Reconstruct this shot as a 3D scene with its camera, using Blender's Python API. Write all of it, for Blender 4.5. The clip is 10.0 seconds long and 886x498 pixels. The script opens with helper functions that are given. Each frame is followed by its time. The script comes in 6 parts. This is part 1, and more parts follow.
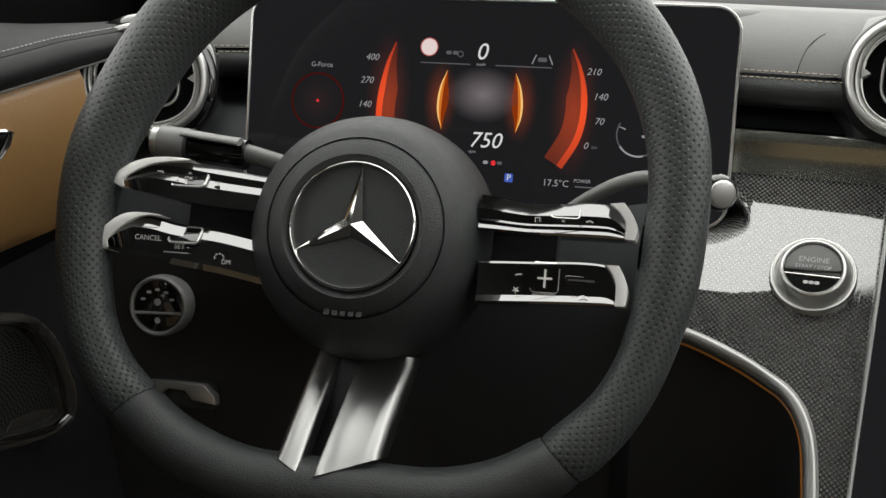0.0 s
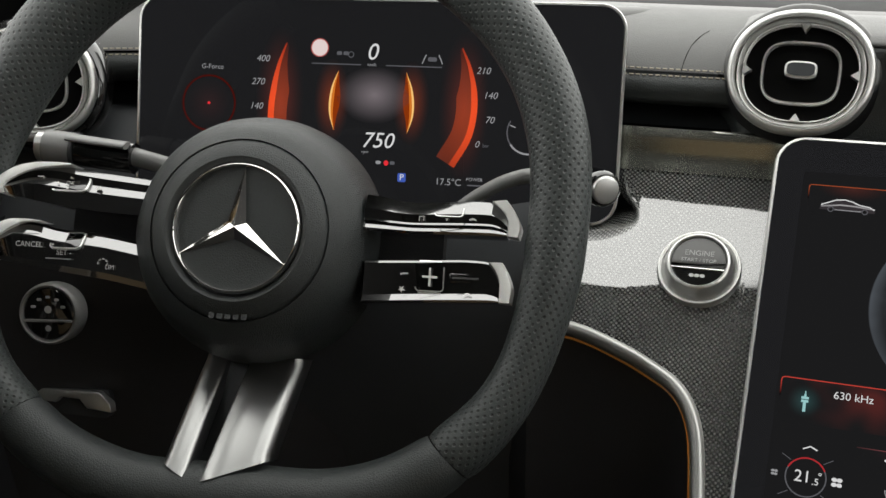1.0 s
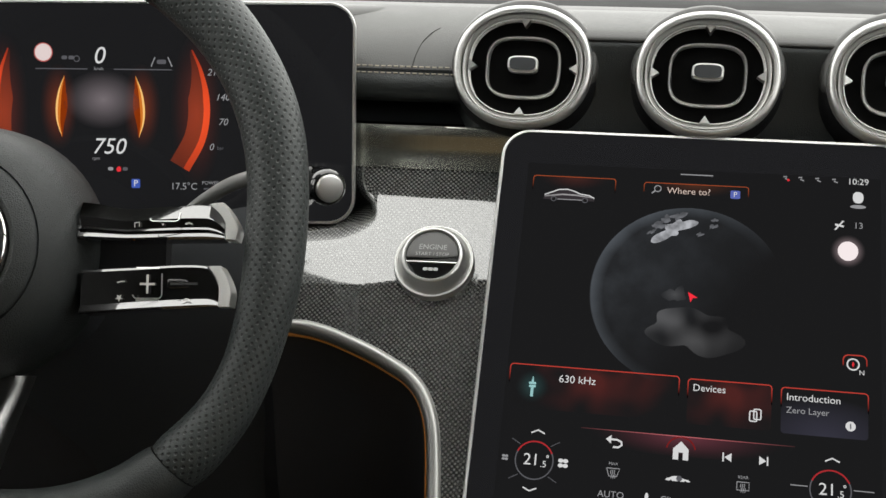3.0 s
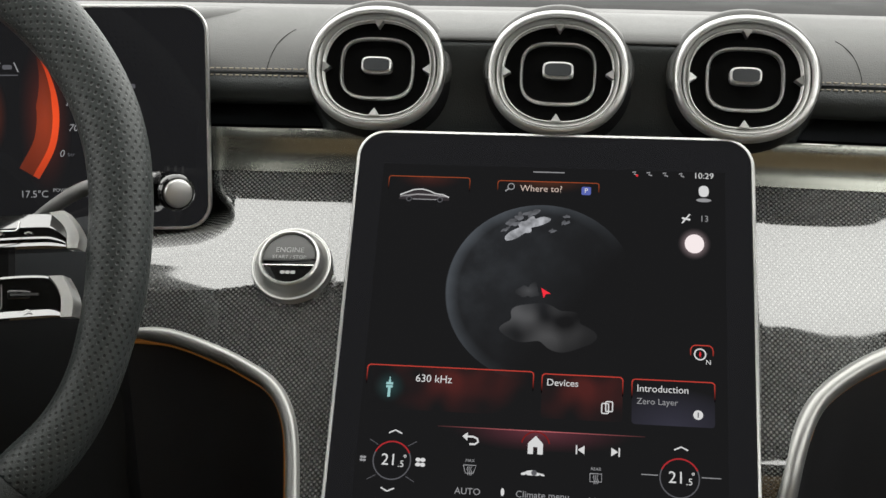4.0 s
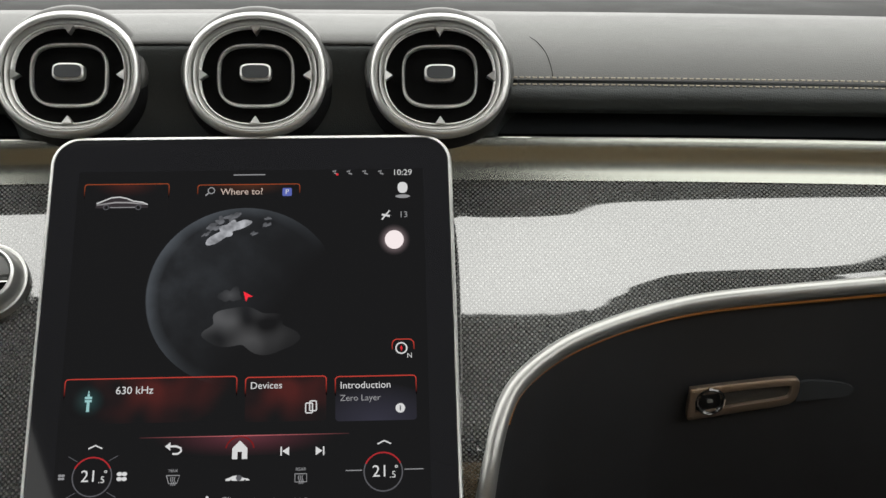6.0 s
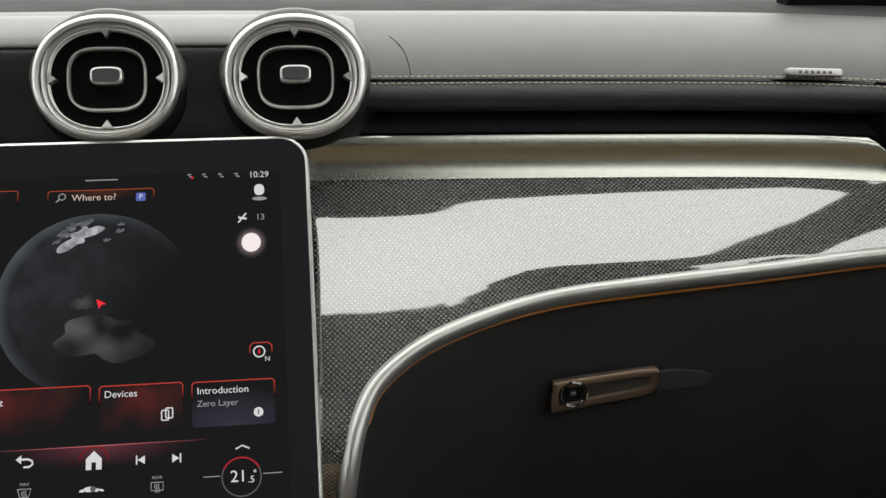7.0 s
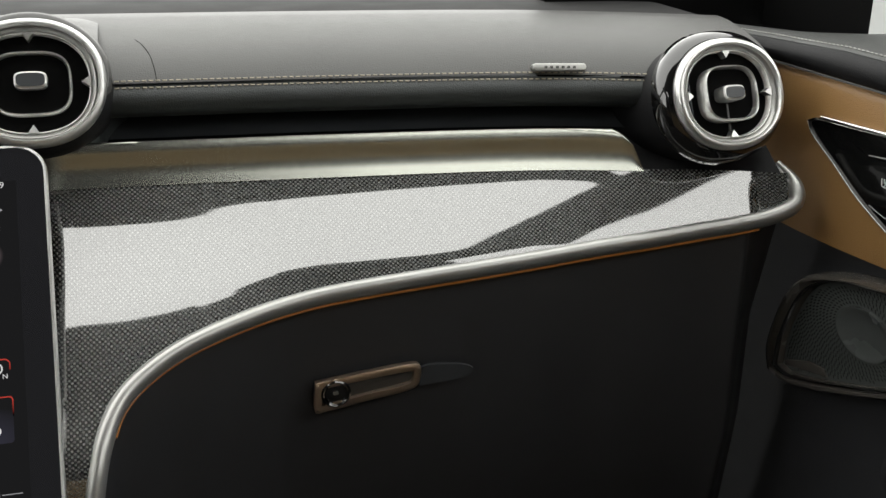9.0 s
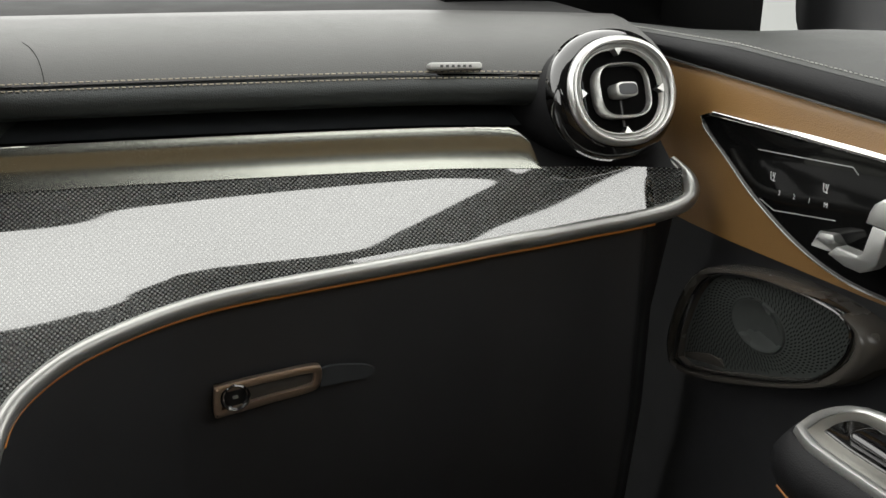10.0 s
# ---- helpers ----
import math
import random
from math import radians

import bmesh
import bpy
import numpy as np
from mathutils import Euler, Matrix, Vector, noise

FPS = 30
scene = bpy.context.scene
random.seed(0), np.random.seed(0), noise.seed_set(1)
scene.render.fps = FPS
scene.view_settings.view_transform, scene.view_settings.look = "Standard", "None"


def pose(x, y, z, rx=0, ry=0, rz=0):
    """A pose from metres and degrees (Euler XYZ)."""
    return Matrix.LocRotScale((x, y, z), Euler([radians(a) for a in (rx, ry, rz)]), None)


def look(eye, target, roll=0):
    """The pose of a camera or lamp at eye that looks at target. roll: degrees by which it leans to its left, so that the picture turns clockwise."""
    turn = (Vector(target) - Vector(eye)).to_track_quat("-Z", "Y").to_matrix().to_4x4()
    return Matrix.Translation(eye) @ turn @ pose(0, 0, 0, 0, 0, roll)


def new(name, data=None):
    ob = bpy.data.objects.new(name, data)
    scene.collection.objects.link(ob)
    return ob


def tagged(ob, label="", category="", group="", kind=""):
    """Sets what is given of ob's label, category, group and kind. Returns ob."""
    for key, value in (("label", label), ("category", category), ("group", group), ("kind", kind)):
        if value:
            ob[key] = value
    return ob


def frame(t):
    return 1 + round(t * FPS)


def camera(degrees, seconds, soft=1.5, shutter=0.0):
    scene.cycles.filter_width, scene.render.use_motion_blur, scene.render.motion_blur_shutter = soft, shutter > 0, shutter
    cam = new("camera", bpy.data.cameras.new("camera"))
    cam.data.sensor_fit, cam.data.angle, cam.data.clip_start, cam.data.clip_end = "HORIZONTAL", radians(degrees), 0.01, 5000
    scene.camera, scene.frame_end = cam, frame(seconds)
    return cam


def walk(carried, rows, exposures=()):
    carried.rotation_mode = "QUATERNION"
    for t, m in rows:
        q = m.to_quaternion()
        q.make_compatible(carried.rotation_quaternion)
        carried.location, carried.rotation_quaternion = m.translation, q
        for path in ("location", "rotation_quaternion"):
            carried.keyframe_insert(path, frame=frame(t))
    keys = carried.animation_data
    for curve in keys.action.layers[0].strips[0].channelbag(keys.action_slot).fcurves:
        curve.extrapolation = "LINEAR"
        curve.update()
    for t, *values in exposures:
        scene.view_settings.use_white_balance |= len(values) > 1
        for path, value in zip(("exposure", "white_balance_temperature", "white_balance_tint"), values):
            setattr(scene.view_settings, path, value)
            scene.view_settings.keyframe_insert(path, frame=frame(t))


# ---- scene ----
cam = camera(42.51, 10.0)
PATH = [
    (0, (-0.10438, -0.42949, 0.76242), (-0.48315, 0.42983, 0.41876), -0.24),
    (0.5, (-0.09329, -0.42536, 0.76212), (-0.44980, 0.44353, 0.41870), -0.25),
    (1, (-0.07921, -0.42034, 0.76157), (-0.40511, 0.46077, 0.41888), -0.18),
    (1.5, (-0.06562, -0.41524, 0.76107), (-0.35691, 0.47805, 0.41876), -0.05),
    (2, (-0.05147, -0.41097, 0.76103), (-0.30759, 0.49307, 0.41881), 0.06),
    (2.5, (-0.03675, -0.40734, 0.76021), (-0.25866, 0.50614, 0.41918), 0.15),
    (4, (0.00976, -0.39850, 0.76258), (-0.09715, 0.53465, 0.41938), 0.44),
    (4.5, (0.02908, -0.39739, 0.75848), (-0.04072, 0.54150, 0.42140), 0.46),
    (5, (0.04572, -0.39633, 0.75938), (0.01851, 0.54451, 0.42162), 0.57),
    (5.5, (0.06178, -0.39646, 0.76114), (0.07475, 0.54419, 0.42201), 0.72),
    (7, (0.11298, -0.39940, 0.76573), (0.23754, 0.53179, 0.42314), 0.91),
    (7.5, (0.12833, -0.40205, 0.76569), (0.28899, 0.52406, 0.42436), 1.01),
    (8, (0.14574, -0.40492, 0.76773), (0.33714, 0.51470, 0.42472), 1.05),
    (8.5, (0.15907, -0.40772, 0.76877), (0.38164, 0.50469, 0.42530), 1.16),
    (9, (0.17004, -0.41053, 0.76876), (0.42551, 0.49357, 0.42622), 1.27),
    (9.5, (0.18289, -0.41467, 0.76770), (0.46710, 0.48165, 0.42735), 1.31),
    (10, (0.19023, -0.41754, 0.76619), (0.50353, 0.47001, 0.42842), 1.37),
]
walk(cam, [(t, look(eye, target, roll)) for t, eye, target, roll in PATH])

# ---- light ----
world = bpy.data.worlds.new("studio")
scene.world = world
world.use_nodes = True
wn = world.node_tree.nodes
wn["Background"].inputs[0].default_value = (1.0, 1.0, 0.96, 1)
wn["Background"].inputs[1].default_value = 3.3
scene.view_settings.exposure = 0.0


# ---- materials ----
def mat(name, color, rough=0.5, metal=0.0, coat=0.0, spec=0.5, emit=None, power=0.0):
    m = bpy.data.materials.new(name)
    m.use_nodes = True
    b = m.node_tree.nodes["Principled BSDF"]
    b.inputs["Base Color"].default_value = (*color, 1)
    b.inputs["Roughness"].default_value = rough
    b.inputs["Metallic"].default_value = metal
    b.inputs["Coat Weight"].default_value = coat
    b.inputs["Coat Roughness"].default_value = 0.03
    b.inputs["Specular IOR Level"].default_value = spec
    if emit:
        b.inputs["Emission Color"].default_value = (*emit, 1)
        b.inputs["Emission Strength"].default_value = power
    return m


class Net:
    """A small helper for node trees."""

    def __init__(self, m):
        self.t = m.node_tree
        self.b = self.t.nodes["Principled BSDF"]

    def node(self, kind, **kw):
        n = self.t.nodes.new(kind)
        for k, v in kw.items():
            setattr(n, k, v)
        return n

    def link(self, a, b):
        self.t.links.new(a, b)

    def math(self, op, a, b=None, c=None, clamp=False):
        n = self.node("ShaderNodeMath", operation=op, use_clamp=clamp)
        for i, v in enumerate((a, b, c)):
            if v is None:
                continue
            if isinstance(v, (int, float)):
                n.inputs[i].default_value = v
            else:
                self.link(v, n.inputs[i])
        return n.outputs[0]

    def mix(self, fac, a, b):
        n = self.node("ShaderNodeMix", data_type="RGBA")
        if isinstance(fac, (int, float)):
            n.inputs[0].default_value = fac
        else:
            self.link(fac, n.inputs[0])
        for i, v in ((6, a), (7, b)):
            if isinstance(v, tuple):
                n.inputs[i].default_value = (*v, 1)
            else:
                self.link(v, n.inputs[i])
        return n.outputs[2]

    def coord(self, kind="Object"):
        return self.node("ShaderNodeTexCoord").outputs[kind]

    def noise(self, scale, detail=4, coord=None, stretch=None):
        n = self.node("ShaderNodeTexNoise")
        n.inputs["Scale"].default_value = scale
        n.inputs["Detail"].default_value = detail
        c = coord or self.coord()
        if stretch:
            mp = self.node("ShaderNodeMapping")
            mp.inputs["Scale"].default_value = stretch
            self.link(c, mp.inputs[0])
            c = mp.outputs[0]
        self.link(c, n.inputs["Vector"])
        return n.outputs["Fac"]

    def bump(self, height, strength=0.3, dist=0.0005):
        n = self.node("ShaderNodeBump")
        n.inputs["Strength"].default_value = strength
        n.inputs["Distance"].default_value = dist
        self.link(height, n.inputs["Height"])
        self.link(n.outputs[0], self.b.inputs["Normal"])

    def range(self, v, a, b, c=0.0, d=1.0):
        n = self.node("ShaderNodeMapRange")
        self.link(v, n.inputs[0])
        for i, q in zip((1, 2, 3, 4), (a, b, c, d)):
            n.inputs[i].default_value = q
        return n.outputs[0]


def leather(name, color, rough=0.5, grain=900, strength=0.35, spec=0.5):
    m = mat(name, color, rough, spec=spec)
    n = Net(m)
    v = n.node("ShaderNodeTexVoronoi", feature="DISTANCE_TO_EDGE")
    v.inputs["Scale"].default_value = grain
    n.link(n.coord(), v.inputs["Vector"])
    big = n.noise(9, 3)
    n.link(n.mix(n.range(big, 0.3, 0.7), color, tuple(c * 0.82 for c in color)), n.b.inputs["Base Color"])
    n.link(n.range(n.noise(60, 4), 0.3, 0.7, rough - 0.015, rough + 0.02), n.b.inputs["Roughness"])
    n.bump(n.range(v.outputs["Distance"], 0.0, 0.25), strength, 0.0004)
    return m


def plastic(name, color, rough=0.45, spec=0.5):
    m = mat(name, color, rough, spec=spec)
    n = Net(m)
    n.link(n.range(n.noise(25, 5), 0.3, 0.7, rough - 0.06, rough + 0.06), n.b.inputs["Roughness"])
    n.bump(n.noise(1400, 2), 0.15, 0.0003)
    return m


def satin(name, color, rough=0.28, stretch=(1, 1, 1), strength=0.0):
    m = mat(name, color, rough, 1.0)
    n = Net(m)
    f = n.noise(120, 2, stretch=stretch)
    n.link(n.range(f, 0.25, 0.75, rough - 0.02, rough + 0.02), n.b.inputs["Roughness"])
    if strength:
        n.bump(f, strength, 0.0001)
    return m


def silver_paint(name, color, rough):
    """Satin metallic paint: fine flake in the colour, no visible grain."""
    m = mat(name, color, rough, 0.72)
    n = Net(m)
    f = n.noise(2600, 2)
    n.link(n.mix(n.range(f, 0.3, 0.7), tuple(c * 0.93 for c in color), tuple(min(1, c * 1.05) for c in color)), n.b.inputs["Base Color"])
    n.link(n.range(n.noise(18, 3), 0.3, 0.7, rough - 0.03, rough + 0.03), n.b.inputs["Roughness"])
    return m


def gloss(name, color, rough=0.05, coat=1.0):
    m = mat(name, color, rough, coat=coat)
    n = Net(m)
    n.link(n.range(n.noise(40, 4), 0.35, 0.75, rough, rough + 0.05), n.b.inputs["Roughness"])
    return m


LEATHER = leather("black_leather", (0.030, 0.0345, 0.034), 0.46, 700, 0.3)
HUBSKIN = leather("airbag_skin", (0.026, 0.030, 0.0297), 0.42, 800, 0.45)
PAD = leather("dash_leather", (0.052, 0.052, 0.049), 0.42, 650, 0.2)
UNDER = plastic("black_plastic", (0.028, 0.031, 0.034), 0.55)
COVER = plastic("windscreen_cover", (0.02, 0.02, 0.02), 0.8, 0.25)
DARK = plastic("dark_lower_trim", (0.019, 0.0195, 0.0215), 0.55)
PIANO = gloss("piano_black", (0.006, 0.006, 0.006), 0.03)
DOORGLOSS = mat("black_gloss_panel", (0.005, 0.005, 0.005), 0.08, spec=0.18)
GLASS = mat("black_display_glass", (0.004, 0.004, 0.005), 0.04, spec=0.16, emit=(0.94, 0.95, 1.0), power=0.0100)
SILVER = silver_paint("satin_silver", (0.62, 0.62, 0.605), 0.34)
SILVER.node_tree.nodes["Principled BSDF"].inputs["Metallic"].default_value = 0.85
TRIMSILVER = silver_paint("trim_silver", (0.38, 0.38, 0.365), 0.34)
BLADE = mat("satin_metal", (0.37, 0.37, 0.365), 0.32, 1.0)
# paler copy of the silver: light on caps and vent lips put into colour
CAP = silver_paint("lit_silver", (0.85, 0.85, 0.83), 0.34)
CAP.node_tree.nodes["Principled BSDF"].inputs["Metallic"].default_value = 0.35
CHROME = satin("polished_chrome", (0.75, 0.74, 0.72), 0.06)
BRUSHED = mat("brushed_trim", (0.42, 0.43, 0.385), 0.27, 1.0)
SEAT = leather("seat_leather", (0.33, 0.235, 0.13), 0.5, 600, 0.25)
TAN = leather("tan_leather", (0.27, 0.148, 0.052), 0.42, 600, 0.25)
PALETHREAD = mat("pale_thread", (0.42, 0.42, 0.39), 0.7)
THREAD = mat("tan_thread", (0.30, 0.265, 0.2), 0.7)
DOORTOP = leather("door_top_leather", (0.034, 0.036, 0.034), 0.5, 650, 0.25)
# near-black leather copy: shade on rolls, backings and armrest put into colour
SHADELEATHER = leather("shaded_leather", (0.008, 0.008, 0.009), 0.6, 650, 0.2, 0.22)
HEADLINER = plastic("headliner", (0.05, 0.05, 0.05), 0.9)
CARPET = plastic("carpet", (0.025, 0.024, 0.023), 0.95)
NEARBLACK = mat("near_black", (0.003, 0.003, 0.003), 0.9, spec=0.05)
AMBER = mat("amber_light_strip", (0.3, 0.1, 0.01), 0.4, emit=(1.0, 0.42, 0.09), power=0.05)


def weave_material():
    """Glossy lacquer over a metal-thread weave with a pitch of about 3 mm."""
    m = mat("woven_trim", (0.05, 0.05, 0.05), 0.5, 0.2, coat=1.0)
    m.node_tree.nodes["Principled BSDF"].inputs["Coat IOR"].default_value = 2.35
    m.node_tree.nodes["Principled BSDF"].inputs["Coat Roughness"].default_value = 0.06
    n = Net(m)
    uv = n.node("ShaderNodeSeparateXYZ")
    n.link(n.coord("UV"), uv.inputs[0])
    k = 2 * math.pi / 0.0032
    a = n.math("SINE", n.math("MULTIPLY", uv.outputs[0], k))
    b = n.math("SINE", n.math("MULTIPLY", uv.outputs[1], k))
    cell = n.math("MULTIPLY", a, b)
    f = n.range(cell, 0.0, 0.6)
    grain = n.range(n.noise(220, 3), 0.3, 0.7, 0.75, 1.1)
    n.link(n.mix(n.math("MULTIPLY", f, grain, clamp=True), (0.010, 0.012, 0.0115), (0.155, 0.159, 0.149)), n.b.inputs["Base Color"])
    n.bump(cell, 0.12, 0.0003)
    return m


WEAVE = weave_material()
SPOKE = gloss("mirror_black", (0.006, 0.006, 0.006), 0.03)
SPOKE.node_tree.nodes["Principled BSDF"].inputs["Coat IOR"].default_value = 2.4


def perforated_material():
    m = mat("perforated_leather", (0.03, 0.031, 0.031), 0.45)
    n = Net(m)
    uv = n.coord("UV")

    def holes(shift):
        add = n.node("ShaderNodeVectorMath", operation="ADD")
        n.link(uv, add.inputs[0])
        add.inputs[1].default_value = (shift, shift, 0)
        fr = n.node("ShaderNodeVectorMath", operation="FRACTION")
        n.link(add.outputs[0], fr.inputs[0])
        sub = n.node("ShaderNodeVectorMath", operation="SUBTRACT")
        n.link(fr.outputs[0], sub.inputs[0])
        sub.inputs[1].default_value = (0.5, 0.5, 0)
        ln = n.node("ShaderNodeVectorMath", operation="LENGTH")
        n.link(sub.outputs[0], ln.inputs[0])
        return ln.outputs["Value"]

    d = n.math("MINIMUM", holes(0.0), holes(0.5))
    hole = n.range(d, 0.10, 0.135)
    v = n.node("ShaderNodeTexVoronoi", feature="DISTANCE_TO_EDGE")
    v.inputs["Scale"].default_value = 800
    n.link(n.coord(), v.inputs["Vector"])
    n.link(n.mix(hole, (0.002, 0.002, 0.002), (0.036, 0.042, 0.041)), n.b.inputs["Base Color"])
    n.bump(n.math("ADD", n.math("MULTIPLY", n.range(d, 0.10, 0.21), 1.0), n.math("MULTIPLY", v.outputs["Distance"], 0.2)), 0.6, 0.0008)
    return m


PERF = perforated_material()


# ---- mesh helpers ----
def mesh_of(name, verts, faces, smooth=True, uvs=None):
    me = bpy.data.meshes.new(name)
    me.from_pydata([tuple(v) for v in verts], [], faces)
    if smooth:
        me.shade_smooth()
    if uvs is not None:
        layer = me.uv_layers.new(name="uv")
        for loop in me.loops:
            layer.data[loop.index].uv = uvs[loop.vertex_index]
    me.update()
    return me


def link(name, me, material, parent=None, label=""):
    me.materials.clear()
    me.materials.append(material)
    ob = new(name, me)
    if parent:
        ob.parent = parent
    if label:
        tagged(ob, label)
    return ob


def part(name, bm, material, parent=None, label="", smooth=True):
    me = bpy.data.meshes.new(name)
    bmesh.ops.recalc_face_normals(bm, faces=bm.faces)
    bm.to_mesh(me)
    bm.free()
    if smooth:
        me.shade_smooth()
        me.set_sharp_from_angle(angle=radians(42))
    return link(name, me, material, parent, label)


def thing(name, m, label, category, group="", kind=""):
    ob = new(name)
    ob.matrix_basis = m
    ob.empty_display_size = 0.02
    return tagged(ob, label, category, group, kind)


def sheet(name, rows, material, parent=None, label="", uvs=None, closed=False, cap=False):
    """A smooth surface through rows of points; closed: every row is a ring."""
    n = len(rows[0])
    verts = [p for r in rows for p in r]
    faces = []
    for i in range(len(rows) - 1):
        for j in range(n if closed else n - 1):
            k = (j + 1) % n
            faces.append((i * n + j, i * n + k, (i + 1) * n + k, (i + 1) * n + j))
    if cap:
        faces.append(tuple(range(n))[::-1])
        faces.append(tuple(range((len(rows) - 1) * n, len(rows) * n)))
    me = mesh_of(name, verts, faces, True, uvs)
    b = bmesh.new()
    b.from_mesh(me)
    bmesh.ops.recalc_face_normals(b, faces=b.faces)
    b.to_mesh(me)
    b.free()
    me.set_sharp_from_angle(angle=radians(50))
    return link(name, me, material, parent, label)


def interp(table, x):
    """Smooth value from a table of (x, value)."""
    xs = [a for a, _ in table]
    if x <= xs[0]:
        return table[0][1]
    if x >= xs[-1]:
        return table[-1][1]
    i = max(j for j in range(len(xs) - 1) if xs[j] <= x)

    def slope(j):
        a, b = max(j - 1, 0), min(j + 1, len(xs) - 1)
        return (table[b][1] - table[a][1]) / (xs[b] - xs[a])

    h = xs[i + 1] - xs[i]
    s = (x - xs[i]) / h
    p, q, u, v = table[i][1], table[i + 1][1], slope(i) * h, slope(i + 1) * h
    return p * (1 + 2 * s) * (1 - s) ** 2 + u * s * (1 - s) ** 2 + q * s * s * (3 - 2 * s) + v * s * s * (s - 1)


def lin(table, x):
    xs, ys = zip(*table)
    return float(np.interp(x, xs, ys))


def smooth_path(points, n):
    """n points evenly along a smooth curve through the given ones."""
    pts = [Vector(p) for p in points]
    dist = [0.0]
    for a, b in zip(pts, pts[1:]):
        dist.append(dist[-1] + (b - a).length)
    axes = [[(d, p[k]) for d, p in zip(dist, pts)] for k in range(3)]
    return [Vector([interp(axes[k], dist[-1] * i / (n - 1)) for k in range(3)]) for i in range(n)]


def tube_rows(path, rx, ry=None, seg=16, up=(0, 0, 1), closed=False, power=2.0):
    """Rings round a path; rx sideways, ry along up; numbers or functions of 0..1."""
    rows, n = [], len(path)
    for i, p in enumerate(path):
        a = path[i - 1] if (closed or i) else path[0]
        b = path[(i + 1) % n] if (closed or i < n - 1) else path[-1]
        t = (b - a).normalized()
        s = t.cross(Vector(up)).normalized()
        u = s.cross(t).normalized()
        f = i / (n - 1)
        x = rx(f) if callable(rx) else rx
        y = (ry(f) if callable(ry) else ry) if ry is not None else x
        ring = []
        for j in range(seg):
            w = 2 * math.pi * j / seg
            c, d = math.cos(w), math.sin(w)
            c = math.copysign(abs(c) ** (2 / power), c)
            d = math.copysign(abs(d) ** (2 / power), d)
            ring.append(p + s * (x * c) + u * (y * d))
        rows.append(ring)
    return rows


def tube(name, path, rx, material, parent=None, label="", ry=None, seg=16, up=(0, 0, 1), closed=False, power=2.0):
    rows = tube_rows(path, rx, ry, seg, up, closed, power)
    if closed:
        rows.append(rows[0])
    return sheet(name, rows, material, parent, label, closed=True, cap=not closed)


def oval(a, b, power=2.0, n=64):
    out = []
    for j in range(n):
        w = 2 * math.pi * j / n
        c, d = math.cos(w), math.sin(w)
        out.append((a * math.copysign(abs(c) ** (2 / power), c), b * math.copysign(abs(d) ** (2 / power), d)))
    return out


def rrect(w, h, r, n=8):
    """Outline of a rounded rectangle, about its middle."""
    out = []
    for cx, cy, a0 in ((w / 2 - r, h / 2 - r, 0), (-w / 2 + r, h / 2 - r, 90), (-w / 2 + r, -h / 2 + r, 180), (w / 2 - r, -h / 2 + r, 270)):
        for i in range(n + 1):
            a = radians(a0 + 90 * i / n)
            out.append((cx + r * math.cos(a), cy + r * math.sin(a)))
    return out


def grow(outline, d):
    """The outline moved outwards by d."""
    n, out = len(outline), []
    area = sum(outline[i - 1][0] * outline[i][1] - outline[i][0] * outline[i - 1][1] for i in range(n))
    d = math.copysign(1, area) * d
    for i, p in enumerate(outline):
        a, b = Vector(outline[i - 1]), Vector(outline[(i + 1) % n])
        t = (b - a).normalized()
        out.append((p[0] + t.y * d, p[1] - t.x * d))
    return out


def slab(name, outline, z0, z1, material, parent=None, label="", bevel=0.0, steps=3):
    """A plate with the given outline in x and y, from z0 up to z1, its upper edge rounded."""
    rows = [[Vector((x, y, z0)) for x, y in outline]]
    if bevel:
        for i in range(steps + 1):
            a = radians(90 * i / steps)
            o = grow(outline, -bevel * (1 - math.cos(a)))
            rows.append([Vector((x, y, z1 - bevel + bevel * math.sin(a))) for x, y in o])
    else:
        rows.append([Vector((x, y, z1)) for x, y in outline])
    return sheet(name, rows, material, parent, label, closed=True, cap=True)


def ring_band(name, outline, profile, material, parent=None, label=""):
    """A ring swept round an outline: profile of (outwards, up), closed."""
    rows = []
    for d, z in list(profile) + [profile[0]]:
        rows.append([Vector((x, y, z)) for x, y in grow(outline, d)])
    return sheet(name, rows, material, parent, label, closed=True)


def lathe(name, profile, material, parent=None, label="", seg=48, cap=True):
    rows = [[Vector((r * math.cos(2 * math.pi * j / seg), r * math.sin(2 * math.pi * j / seg), z)) for j in range(seg)] for r, z in profile]
    return sheet(name, rows, material, parent, label, closed=True, cap=cap)


def words(text, size, material, parent, at, align="LEFT", depth=0.0, label="", shear=0.0, name="lettering", bold=0.0):
    cu = bpy.data.curves.new(name, "FONT")
    cu.body, cu.size, cu.align_x, cu.align_y, cu.shear, cu.offset = text, size, align, "CENTER", shear, bold
    cu.resolution_u = 3
    ob = bpy.data.objects.new("temporary", cu)
    scene.collection.objects.link(ob)
    me = bpy.data.meshes.new_from_object(ob.evaluated_get(bpy.context.evaluated_depsgraph_get()))
    bpy.data.objects.remove(ob)
    me.name = name
    out = link(name, me, material, parent, label)
    out.matrix_basis = at if isinstance(at, Matrix) else pose(*at)
    return out


def flat(name, outline, material, parent, at, label=""):
    """A flat mark of a display or a print, seen from +z."""
    me = mesh_of(name, [(x, y, 0) for x, y in outline], [tuple(range(len(outline)))], False)
    out = link(name, me, material, parent, label)
    out.matrix_basis = pose(*at)
    return out


